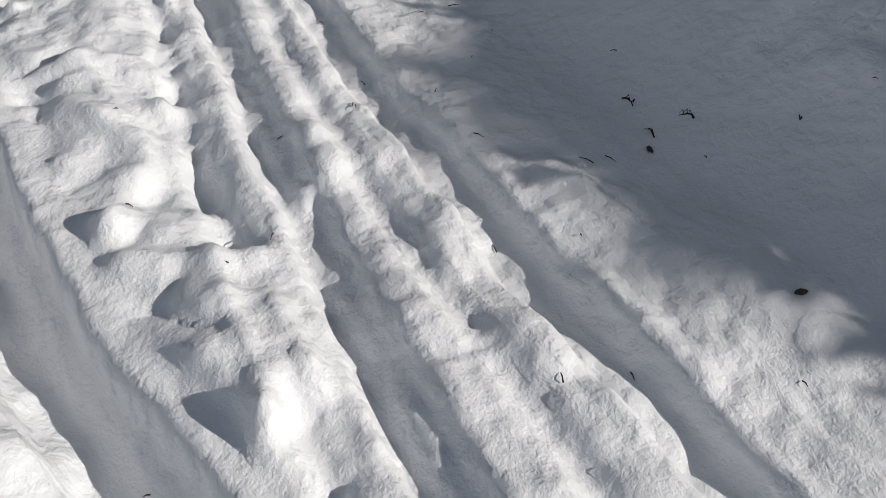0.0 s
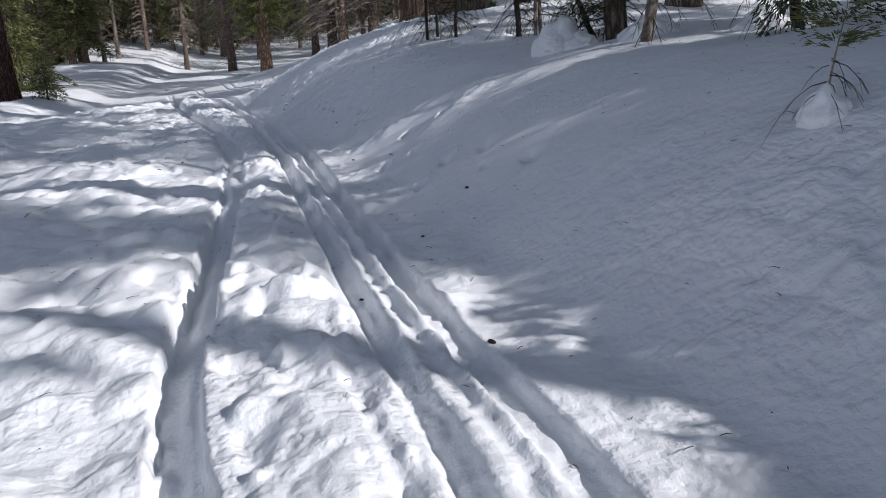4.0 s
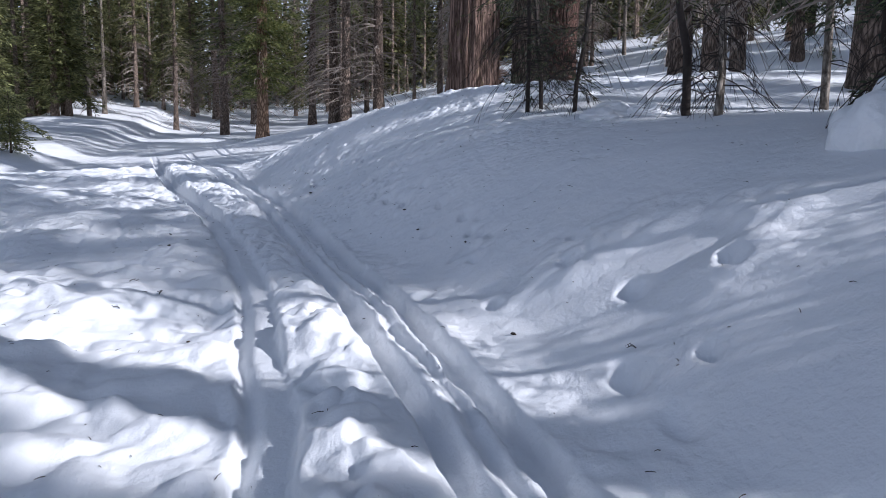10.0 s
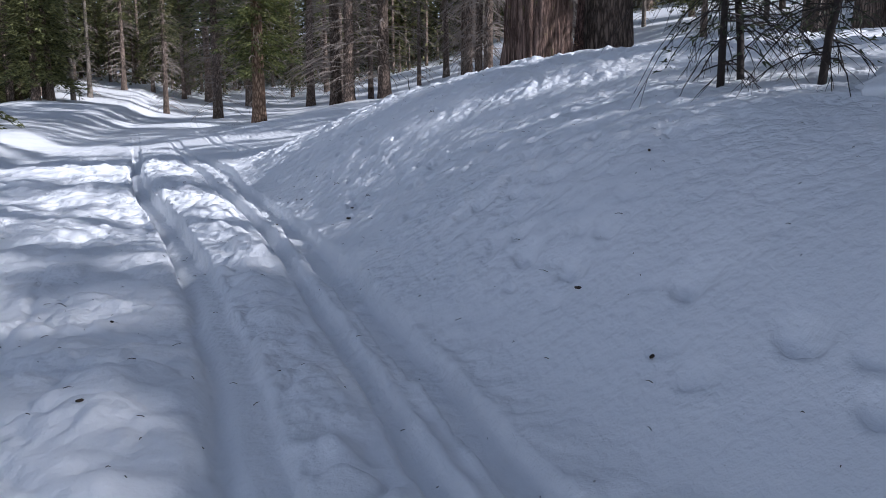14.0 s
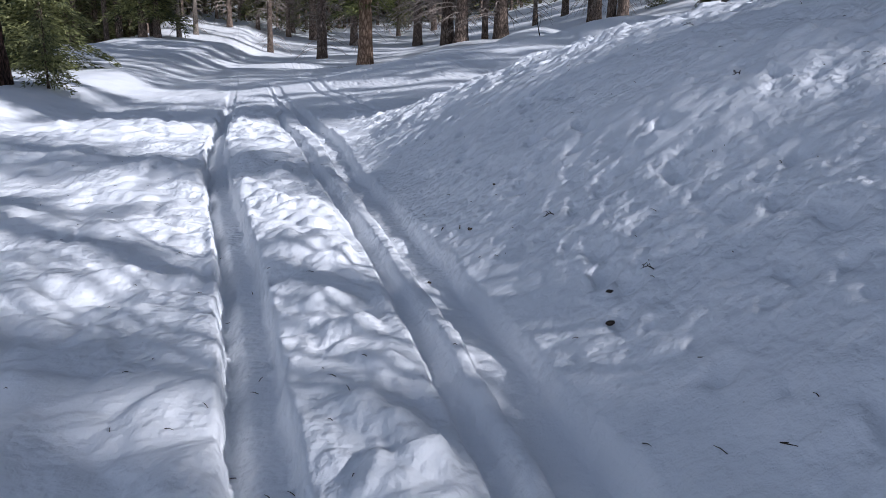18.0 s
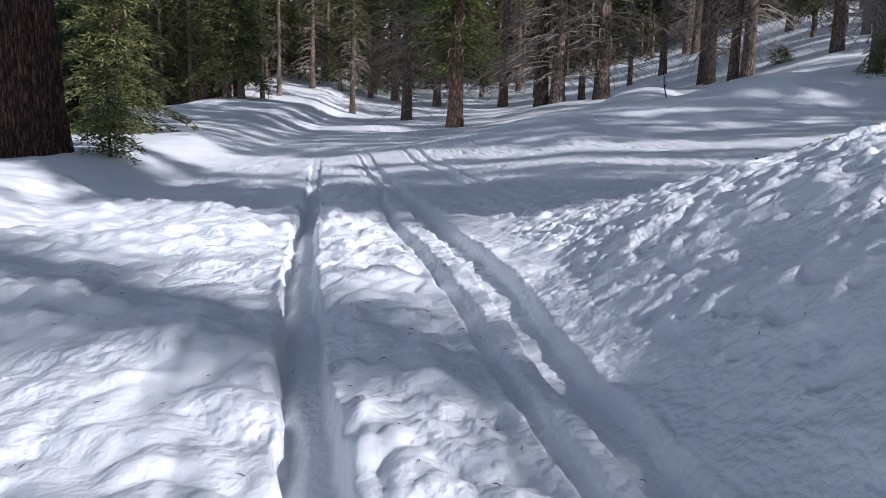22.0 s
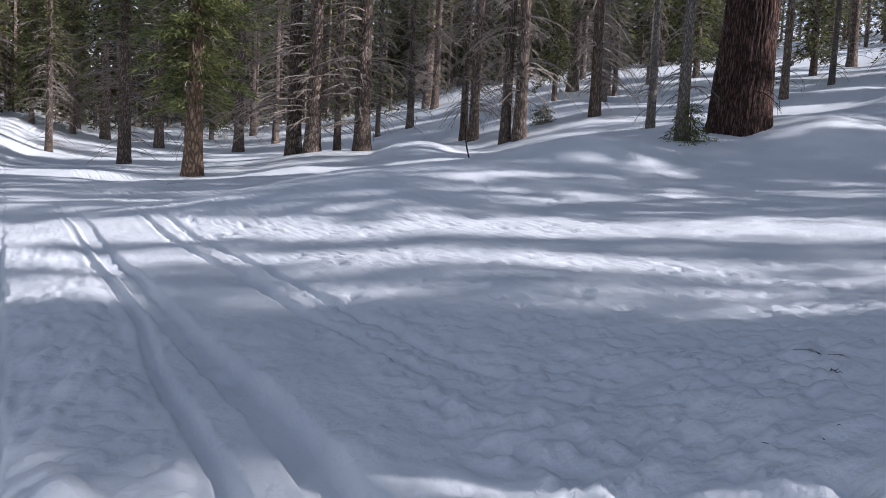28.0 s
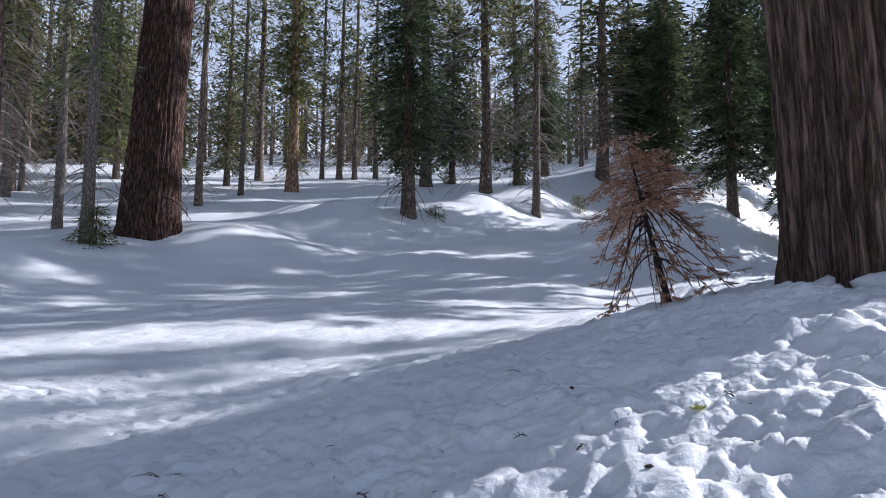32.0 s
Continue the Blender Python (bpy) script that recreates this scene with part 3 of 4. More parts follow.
def stand(x, y, turn=0.0, wide=1.0, tall=1.0, lean=(0.0, 0.0), sink=0.0):
    base = Matrix.Translation((x, y, ground_at(x, y) - sink))
    return base @ pose(0, 0, 0, lean[0], lean[1], turn) @ Matrix.Diagonal((wide, wide, tall, 1))


def tree(name, label, category, group, parts):
    top = tagged(new(name), label, category, group)
    for piece, data, text in parts:
        part(piece, data, top, text)
    return top


# ---- the snow-covered ground ----
def snow_ground():
    ys = [1.0]
    while ys[-1] < 30:
        ys.append(ys[-1] + (0.022 if ys[-1] < 5.5 else 0.028 if ys[-1] < 25.5 else 0.036 if ys[-1] < 28.5 else 0.06))
    while ys[-1] < 420:
        ys.append(ys[-1] + max(0.06, 0.017 * (ys[-1] - 25.5)))
    back = [1.0]
    while back[-1] > -150:
        back.append(back[-1] - max(0.05, 0.09 * (1 - back[-1])))
    ys = np.array(back[:0:-1] + ys)
    right = [-2.8]
    while right[-1] < 0.6:
        right.append(right[-1] + (0.021 if -2.2 < right[-1] < 0.2 else 0.03))
    while right[-1] < 320:
        right.append(right[-1] + max(0.035, 0.036 * (right[-1] - 3.9)))
    left = [-2.8]
    while left[-1] > -300:
        left.append(left[-1] - max(0.045, 0.038 * (-left[-1] - 3.4)))
    ss = np.array(left[:0:-1] + right)
    s, y = np.meshgrid(ss, ys)
    x = s + foot(y)
    z = height(x, y)
    rows, cols = y.shape
    me = bpy.data.meshes.new("ground")
    me.vertices.add(rows * cols)
    me.vertices.foreach_set("co", np.stack([x, y, z], -1).astype(np.float32).ravel())
    a = (np.arange(rows - 1)[:, None] * cols + np.arange(cols - 1)[None]).ravel()
    quads = np.stack([a, a + 1, a + 1 + cols, a + cols], -1)
    me.loops.add(quads.size)
    me.loops.foreach_set("vertex_index", quads.ravel())
    me.polygons.add(len(quads))
    me.polygons.foreach_set("loop_start", np.arange(len(quads)) * 4)
    me.update(calc_edges=True)
    me.validate()
    me.polygons.foreach_set("use_smooth", np.ones(len(me.polygons), bool))
    me.materials.append(SNOW)
    tagged(new("ground", me), "deep white snow with trodden trail and ski tracks", "snow", kind="structure")


snow_ground()

# ---- tree kinds ----
rng = random.Random(7)
FIR_LABELS = {
    "A": "tall fir with dead grey lower twigs standing in snow",
    "B": "tall bare-trunked fir with brown bark standing in snow",
    "C": "tall green fir branched down to low boughs",
    "D": "dense dark green fir on the snowy rise",
    "F": "dark fir with drooping boughs over a bare foot",
    "pale": "slender fir with pale sunlit grey bark",
}


def kind_a():
    return [("trunk", trunk_mesh("trunk", 30, 0.3, BARK, rng), ""),
            ("crown", crown_mesh("crown", rng, 8.0, 31, 2.3, 0.55, 0.7, 0.12, NEEDLES, 0.32), "dark green needle crown"),
            ("branchwork", snags_mesh("branchwork", rng, 0.8, 11, 120, 2.1, 0.26, TWIG, 0.5, 4, 0.017), "bare grey dead branches")]


def kind_b():
    return [("trunk", trunk_mesh("trunk", 33, 0.3, BARK, rng), ""),
            ("crown", crown_mesh("crown", rng, 11.5, 34, 2.5, 0.6, 0.7, 0.12, NEEDLES, 0.32), "dark green needle crown"),
            ("branchwork", snags_mesh("branchwork", rng, 1.6, 13, 120, 2.4, 0.26, TWIG, 0.6, 4, 0.017), "bare drooping dead branches")]


def kind_c():
    return [("trunk", trunk_mesh("trunk", 24, 0.27, BARK, rng), ""),
            ("crown", crown_mesh("crown", rng, 2.0, 25, 2.5, 0.45, 0.85, 0.12, NEEDLES), "green needle crown")]


def kind_d():
    return [("trunk", trunk_mesh("trunk", 22, 0.3, BARK, rng), ""),
            ("crown", crown_mesh("crown", rng, 2.6, 22.6, 3.3, 0.42, 1.0, 0.13, NEEDLES_DARK, 0.06, round_foot=0.4), "dense dark green crown"),
            ("branchwork", snags_mesh("branchwork", rng, 0.6, 4, 26, 1.4, 0.26, TWIG_DARK, 0.7), "")]


def kind_f():
    return [("trunk", trunk_mesh("trunk", 19, 0.3, BARK, rng), ""),
            ("crown", crown_mesh("crown", rng, 2.2, 19.6, 2.5, 0.4, 1.0, 0.08, NEEDLES_DARK, 0.16, 0.1, 0.65, 0.7, 6, 0.28, 0.6), "drooping dark green boughs"),
            ("branchwork", snags_mesh("branchwork", rng, 0.4, 3, 26, 1.2, 0.26, TWIG_DARK, 0.8), "")]


def kind_pale():
    return [("trunk", trunk_mesh("trunk", 27, 0.3, BARK_PALE, rng), ""),
            ("crown", crown_mesh("crown", rng, 6.0, 28, 1.8, 0.55, 0.7, 0.11, NEEDLES, 0.28), "thin green needle crown"),
            ("branchwork", snags_mesh("branchwork", rng, 0.8, 8, 70, 1.5, 0.2, TWIG, 0.5, 4, 0.02), "")]


KINDS = {"A": (kind_a, 0.6, 3), "B": (kind_b, 0.6, 3), "C": (kind_c, 0.54, 3), "D": (kind_d, 0.6, 2), "F": (kind_f, 0.6, 1), "pale": (kind_pale, 0.6, 2)}
stock = {key: [] for key in KINDS}


def grow(key, x, y, wide, tall=None):
    """A tree of that kind with a trunk that wide: the first few are new, the others copies."""
    make, usual, fresh = KINDS[key]
    tall = tall or rng.uniform(0.85, 1.12)
    at = stand(x, y, rng.uniform(0, 360), min(max(wide / usual, 0.55), 1.7), tall, (rng.uniform(-0.8, 0.8), rng.uniform(-0.8, 0.8)), 0.12)
    if len(stock[key]) < fresh:
        t = tree("fir_tree", FIR_LABELS[key], "tree", "forest firs", make())
        t.matrix_basis = at
        stock[key].append(t)
        return t
    source = rng.choice(stock[key])
    kept = source.matrix_basis.copy()
    source.matrix_basis = Matrix()
    t = copy_thing(source, at)
    source.matrix_basis = kept
    return t


for key, rows in (
    ("pale", [(-25.7, 82.6, 0.42), (-25.8, 87.6, 0.45), (12.9, 57.1, 0.47), (25.4, 72.6, 0.36), (18.0, 65.8, 0.45), (27.4, 57.1, 0.29), (7.9, 42.35, 0.34), (11.4, 49.6, 0.28)]),
    ("A", [(-24.8, 95.8, 0.56), (-17.9, 84.5, 0.52), (-18.7, 97.0, 0.5), (-10.8, 70.7, 0.74), (-2.7, 100.2, 0.63), (6.5, 81.4, 0.39), (18.8, 80.9, 0.52), (-38.5, 90.9, 0.5), (14.2, 96.3, 0.6), (37.3, 98.8, 0.55)]),
    ("A", [(21.7, 72.9, 0.63), (27.4, 87.5, 0.45), (21.3, 71.5, 0.51), (21.1, 53.5, 0.37), (42.8, 71.1, 0.74), (34.2, 43.6, 0.68), (32.3, 39.5, 0.44), (51.0, 41.8, 1.02), (47.3, 65.5, 0.53), (72.2, 51.0, 0.52)]),
    ("B", [(-16.0, 97.1, 0.86), (-10.8, 91.1, 0.79), (-4.2, 88.1, 0.86), (-1.0, 90.6, 0.56), (-1.4, 64.5, 0.8), (-0.5, 63.5, 0.85), (1.2, 66.1, 0.42), (2.0, 62.3, 0.88), (9.2, 81.6, 0.6), (14.7, 94.3, 0.73), (7.8, 61.1, 0.54), (7.7, 62.5, 0.42), (7.4, 55.3, 0.47), (7.9, 54.8, 0.58)]),
    ("B", [(20.1, 74.6, 0.85), (26.3, 85.3, 0.55), (12.6, 56.6, 0.53), (21.8, 71.2, 0.34), (14.8, 97.2, 0.84), (42.4, 53.0, 0.88), (7.0, 22.3, 0.47), (7.3, 21.5, 0.25), (8.4, 22.3, 0.24), (36.5, 61.2, 0.53), (7.01, 16.12, 0.6)]),
    ("C", [(-36.0, 88.6, 0.6), (16.8, 70.6, 0.35), (-27.4, 78.6, 0.7), (-26.3, 79.0, 0.6), (-30.6, 106.2, 0.5), (-22.3, 98.0, 0.44), (-19.1, 101.6, 0.46), (-6.7, 98.8, 0.44), (-38.0, 101.5, 0.7), (17.2, 121.6, 0.64), (31.2, 106.6, 0.5), (45.7, 98.6, 0.5), (38.7, 43.6, 0.45), (33.8, 65.4, 0.45), (30.5, 74.0, 0.5), (25.5, 62.0, 0.45), (12.0, 20.0, 0.32), (17.0, 16.5, 0.35), (14.0, 18.6, 0.3), (21.0, 14.2, 0.4)]),
    ("A", [(48.3, 64.5, 0.45), (46.3, 66.7, 0.4), (50.9, 64.0, 0.45)]),
    ("D", [(-30.9, 90.5, 0.6), (58.8, 38.8, 1.1), (39.9, 30.5, 0.6), (47.0, 53.3, 0.5), (61.5, 42.3, 0.65), (66.9, 31.3, 0.8), (56, 33, 0.6), (48, 36, 0.5), (55, 27, 0.6), (62, 30, 0.6), (40, 26.5, 0.5), (47, 24, 0.6)]),
    ("F", [(22.4, 41.4, 0.62), (62.6, 40.1, 0.8), (60.5, 50.6, 0.77)]),
):
    for x, y, wide in rows:
        grow(key, x, y, wide)

# firs added out of view to dapple the trail: across is the place along the trail that the shadow meets, away the
# distance towards the sun
SHADE_KINDS = {"A": (30, 8.0, 2.3, 0.55, 0.2), "B": (33, 11.5, 2.5, 0.6, 0.2), "C": (24, 2.0, 2.5, 0.45, 0.1), "D": (22, 2.6, 3.3, 0.42, 0.06)}
shade_stock = {}


def shade_tree(across, away, key, which, wide, tall):
    """An unseen close-grown fir behind the walk, added so that its shadow falls over the trail."""
    x, y = 0.857 * away, across - 0.515 * away
    at = stand(x, y, 0, wide, tall, (0, 0), 0.12)
    if (key, which) in shade_stock:
        source = shade_stock[key, which]
        kept = source.matrix_basis.copy()
        source.matrix_basis = Matrix()
        copy_thing(source, at)
        source.matrix_basis = kept
        return
    own = random.Random(300 + 10 * ord(key) + which)
    high, low, spread, step, gaps = SHADE_KINDS[key]
    t = tree("fir_tree", "unseen thick-crowned dark green fir added to shade the trail", "tree", "forest firs", [
        ("trunk", trunk_mesh("trunk", high, 0.3, BARK, own), ""),
        ("crown", crown_mesh("crown", own, low, high + 1, spread, step, 1.7, 0.3, NEEDLES_DARK, gaps, size=0.7), "dense needle crown")])
    t.matrix_basis = at
    shade_stock[key, which] = t


for row in ((4.76, 17.4, "D", 0, 0.8, 0.3), (5.68, 14.9, "B", 1, 0.7, 0.8), (7.74, 22.3, "C", 1, 0.55, 1.2), (9.46, 11.1, "B", 0, 1, 0.8), (13.03, 44.7, "C", 0, 1.15, 1.6), (14.69, 31, "C", 0, 1.15, 0.65), (15.26, 36.3, "A", 1, 1, 0.8), (17.2, 17.1, "B", 0, 0.7, 1.05), (18.17, 42.9, "C", 1, 0.55, 0.9), (20.08, 37, "A", 1, 0.7, 1.05), (22.89, 49.9, "A", 0, 0.7, 0.8), (26.41, 35.9, "B", 0, 1, 1.05), (27.55, 38.2, "C", 1, 0.8, 1.6), (30, 42.2, "A", 0, 0.7, 1.05), (32.54, 45.3, "B", 0, 0.7, 0.8), (36.71, 34.2, "B", 1, 0.7, 1.05), (38.78, 39.4, "B", 0, 0.7, 1.05), (41.1, 44.7, "C", 1, 0.55, 1.95), (43.92, 50, "C", 0, 1.15, 1.95), (46.6, 50, "C", 1, 1.15, 1.95)):
    shade_tree(*row)

# ---- the far woods, past counting ----
def far_woods():
    r, m, w = random.Random(21), Mesh(), Mesh()
    up = Vector((0, 0, 1))
    spots = []
    for _ in range(760):
        a, d = radians(r.uniform(-62, 118)), r.uniform(86, 150)
        spots.append((-3 + d * math.sin(a), 22 + d * math.cos(a)))
    for _ in range(200):
        a, d = radians(r.uniform(-62, -12)), r.uniform(48, 95)
        spots.append((-16 + d * math.sin(a), 30 + d * math.cos(a)))
    for _ in range(120):
        a, d = radians(r.uniform(118, 300)), r.uniform(30, 90)
        spots.append((-3 + d * math.sin(a), 12 + d * math.cos(a)))
    for _ in range(420):
        a, d = radians(r.uniform(-62, 34)), r.uniform(90, 140)
        spots.append((-3 + d * math.sin(a), 22 + d * math.cos(a)))
    low_from = len(spots)
    for _ in range(330):
        a, d = radians(r.uniform(-60, 38)), r.uniform(84, 130)
        spots.append((-3 + d * math.sin(a), 22 + d * math.cos(a)))
    zs = height(np.array([p[0] for p in spots]), np.array([p[1] for p in spots]), False)
    for n, ((x, y), z) in enumerate(zip(spots, zs)):
        open_side = math.degrees(math.atan2(x + 3, y - 22)) > 36
        tall, low = r.uniform(9, 17) if open_side else r.uniform(15, 31), r.uniform(0.4, 5)
        if n >= low_from:
            tall, low = r.uniform(3, 8), 0.3
        base = Vector((x, y, z - 0.3))
        w.tube([base - up * 0.3, base + up * tall * 0.5, base + up * tall * 0.95], [0.24, 0.17, 0.04], 5, False)
        near = math.hypot(x + 3, y - 22) < 75
        size = 0.62 if near else 0.95
        h = low
        while h < tall:
            u = (h - low) / (tall - low)
            full = 2.5 * (1 - u) ** 0.8 + 0.2
            for n in range(int((2 + 6 * full) * (1.7 if near else 1))):
                yaw, reach = r.uniform(0, 6.283), full * r.random() ** 0.6 * (1 if n % 3 else 1.15)
                out, side = Vector((math.cos(yaw), math.sin(yaw), 0)), Vector((-math.sin(yaw), math.cos(yaw), 0))
                p = base + out * reach + up * (h + r.uniform(-0.5, 0.5) - 0.3 * reach)
                way = (out + side * r.uniform(-0.5, 0.5) + up * r.uniform(-0.8, 0.0)).normalized()
                m.spray(p, way, (side + up * r.uniform(-1, 1)).normalized(), size * r.uniform(0.6, 1.2), size * r.uniform(0.28, 0.5))
            h += (0.75 if h < 14 else 1.1) * (1.1 - 0.4 * u)
    top = tagged(new("far_woods"), "distant dense conifer woods on snowy ground", "forest", kind="stuff")
    tagged(part("foliage", m.build("foliage", NEEDLES), top), kind="stuff")
    tagged(part("trunks", w.build("trunks", BARK), top), kind="stuff")


far_woods()


# ---- single trees ----
def big_tree(name, label, x, y, radius, tall, material, ridges, folds, seed, flare=0.3, extra=None, lean=(0, 0), flow=1.0):
    r = random.Random(seed)
    top = tagged(new(name), label, "tree")
    top.matrix_basis = Matrix.Translation((x, y, ground_at(x, y) - 0.15)) @ pose(0, 0, 0, *lean)
    low = part("trunk", trunk_mesh("trunk", tall, radius, material, r, 156, 126, flare, 0.006, ridges, 0.6, folds, flow), top)
    part("crown", crown_mesh("crown", r, tall * 0.4, tall, 4.0, 0.7, 0.7, 0.2, NEEDLES, size=0.6), top, "high green needle crown")
    if extra:
        extra(top, r)
    return top


def marker(top, r):
    m = Mesh()
    for k in (0, 1):
        m.v += [Vector((a * 0.1, 0.006 * k, b * 0.12)) for a, b in ((0, -1), (1, 0), (0, 1), (-1, 0))]
    m.f += [(0, 1, 2, 3), (7, 6, 5, 4)] + [(n, n + 4, (n + 1) % 4 + 4, (n + 1) % 4) for n in range(4)]
    ob = part("trail_marker", m.build("trail_marker", TAG), top, "blue diamond trail marker")
    ob.matrix_basis = pose(0.5, -0.64, 3.85, 0, 0, 38)


def twigs_low(top, r):
    part("branchwork", snags_mesh("branchwork", r, 0.6, 2.2, 9, 1.1, 0.7, TWIG_DARK, 0.7), top)


big_tree("fir_tree", "huge old fir with dark red furrowed bark", 10.3, 43.0, 0.78, 42, BARK_DARK, 0.06, 34, 3, 0.25, twigs_low, (1.6, 2.4))
big_tree("fir_tree", "huge dark-barked fir with blue diamond trail marker", -15.1, 35.6, 0.8, 42, BARK_DARK, 0.065, 36, 4, 0.25, marker)
big_tree("giant_cedar", "massive red-brown fibrous-barked trunk in deep snow", 2.58, 23.97, 0.58, 40, BARK_RED, 0.085, 20, 5, 0.06, None, (0, -3, -90), 0.3)
big_tree("fir_tree", "thick brown plated-bark trunk beside the cedar", 4.05, 24.3, 0.42, 36, BARK, 0.035, 22, 6, 0.2)


def orange_pine():
    r = random.Random(11)
    crown = Mesh()
    for n in range(84):
        z = 3.3 + 9 * n / 83
        bough(crown, r, Vector((0, 0, z)), r.uniform(0, 6.283), r.uniform(1.4, 2.9), 0.1, 0.35, 1.0, 0.09, None, 0.34)
    tree_ob = tree("pine_tree", "sunlit orange-barked pine with bright green boughs", "tree", "", [
        ("trunk", trunk_mesh("trunk", 30, 0.42, BARK_ORANGE, r, 32, 60, 0.3, 0.01, 0.02, 0.8, 12), ""),
        ("lower_crown", crown.build("lower_crown", NEEDLES_SUNLIT), "bright green sunlit boughs"),
        ("crown", crown_mesh("crown", r, 11, 31, 2.8, 0.55, 0.75, 0.14, NEEDLES), ""),
        ("branchwork", snags_mesh("branchwork", r, 1.6, 9, 50, 1.8, 0.36, TWIG, 0.6, 4, 0.02), "bare dead branches")])
    tree_ob.matrix_basis = stand(-6.34, 59.1, 0, 1, 1, (0, 0.6), 0.1)


orange_pine()


def lichen_tree():
    r = random.Random(12)
    m = Mesh()
    for n in range(90):
        z = 2.0 + 10 * r.random()
        bough(m, r, Vector((0, 0, z)), r.uniform(0, 6.283), r.uniform(0.6, 1.4), 0.0, 0.9, 0.9, 0.1, None, 0.22)
    t = tree("fir_tree", "fir hung with yellow-green lichen on short boughs", "tree", "", [
        ("trunk", trunk_mesh("trunk", 27, 0.4, BARK_ORANGE, r, 20, 30), ""),
        ("lichen", m.build("lichen", LICHEN), "yellow-green lichen tufts"),
        ("crown", crown_mesh("crown", r, 7, 28, 2.4, 0.55, 0.75, 0.14, NEEDLES), "")])
    t.matrix_basis = stand(32.6, 57.7, 30, 1, 1, (0, 0), 0.1)


lichen_tree()


def young_fir(name, label, x, y, tall, spread, low, seed, material, step=0.16, cover=1.0, width=0.05, around=6, size=0.2, power=0.85):
    r = random.Random(seed)
    t = tree(name, label, "tree", "", [
        ("trunk", trunk_mesh("trunk", tall, 0.012 * tall + 0.02, BARK, r, 8, 12), ""),
        ("crown", crown_mesh("crown", r, low, tall * 1.02, spread, step, cover, width, material, 0.1, 0.2, 0.4, power, around, size), "green layered boughs")])
    t.matrix_basis = stand(x, y, 0, 1, 1, (0, 0), 0.08)
    return t


young_fir("fir_sapling", "bushy sunlit green fir sapling in the snow", -13.0, 35.7, 2.3, 0.75, 0.35, 34, NEEDLES, 0.14, 0.75, 0.05, 6, 0.16, 0.6)
young_fir("young_fir", "tall sunlit green fir at the wood's edge", -18.6, 46.0, 15, 2.6, 0.3, 32, NEEDLES, 0.5, 1.0, 0.08, 7, 0.28)
young_fir("young_fir", "broad green fir at the wood's edge", -22.0, 48.0, 13, 2.6, 0.3, 33, NEEDLES_DARK, 0.5, 1.1, 0.08, 7, 0.28)
young_fir("young_fir", "dark green fir at the wood's edge", -23.5, 52.0, 16, 2.4, 0.4, 31, NEEDLES, 0.44, 1.35, 0.08, 7, 0.28)
for n, (x, y, tall, spread) in enumerate(((8.0, 42.1, 1.3, 0.75), (23.6, 40.7, 0.9, 0.5), (38.0, 39.2, 1.3, 0.6), (36.8, 42.6, 1.1, 0.9), (47.0, 53.6, 1.5, 0.9), (10.85, 58.9, 1.2, 0.9), (33.6, 35.6, 1.0, 0.7))):
    young_fir("fir_sapling", "small drooping green fir sapling in the snow", x, y, tall, spread, 0.08, 140 + n, NEEDLES if n else NEEDLES_SUNLIT, 0.13, 0.6, 0.035, 6, 0.15, 0.6)
bank_rng = random.Random(77)
# low round firs added out of view where the walk begins, as tall as their shade needs: reach is how far over the bank's
# foot their shade falls
for n, (across, reach) in enumerate(((2.7, 2.62), (3.15, 2.52), (3.6, 2.3), (4.05, 2.1), (4.5, 1.94), (4.95, 1.8), (5.4, 1.7), (5.8, 1.6), (6.2, 1.45), (6.6, 1.25), (7.0, 1.05), (7.45, 1.0), (7.9, 0.95), (8.35, 0.9), (8.75, 0.9), (9.6, 0.9), (10.0, 0.9), (10.4, 0.7), (12.7, 0.3))):
    x = 5.1 + bank_rng.uniform(-0.3, 1.5) + 0.2 * max(0, across - 7)
    y = across - 0.601 * x
    tall = ground_at(reach, across - 0.601 * reach) + (x - reach) * 0.62 - ground_at(x, y)
    young_fir("young_fir", "unseen low round green fir added to shade the bank", x, y, tall, 0.55 + 0.08 * tall, 0.1 if n < 11 else 0.3 * tall, 120 + n, NEEDLES, 0.17, 1.3, 0.08, 8, 0.2, 0.28)

# ---- saplings, snow lumps and litter on the bank ----
def thin_sapling(label, x, y, tall, seed, lean=(0, 0), bare=1.2, bend=0.0, radius=0.028, material=None, low=0.7, reach=1.05, cover=0.3, count=30):
    r = random.Random(seed)
    m, c, b = Mesh(), Mesh(), Mesh()
    pts = [Vector((bend * (k / 8) ** 2 * tall, 0.04 * r.uniform(-1, 1), tall * k / 8 - 0.1)) for k in range(9)]
    m.tube(pts, [radius * (1 - 0.75 * k / 8) + 0.004 for k in range(9)], 7)
    z = low
    while z < tall:
        k = min(int(z / tall * 8), 7)
        p = pts[k].lerp(pts[k + 1], z / tall * 8 - k)
        for _ in range(2):
            bough(c, r, p, r.uniform(0, 6.283), reach * r.uniform(0.25, 1.15) * (1 - 0.6 * z / tall) + 0.12, 0.1, 0.5, cover, 0.022, b, 0.085, 0.1, 0.006)
        z += 0.17
    t = tree("fir_sapling", label, "sapling", "saplings on the bank", [
        ("stem", m.build("stem", material or TWIG_DARK, True), ""),
        # the saplings' shade is in this needle colour
        ("foliage", c.build("foliage", NEEDLES_SHADE), "green needles coloured as in shade"),
        ("branchwork", b.build("branchwork", TWIG_DARK), ""),
        ("branchwork", snags_mesh("branchwork", r, 0.25, bare, count, 0.75, 0.02, TWIG_DARK, 0.95, 5, 0.006), "bare drooping twigs")])
    t.matrix_basis = stand(x, y, r.uniform(0, 360) if not bend else 200, 1, 1, lean, 0.05)


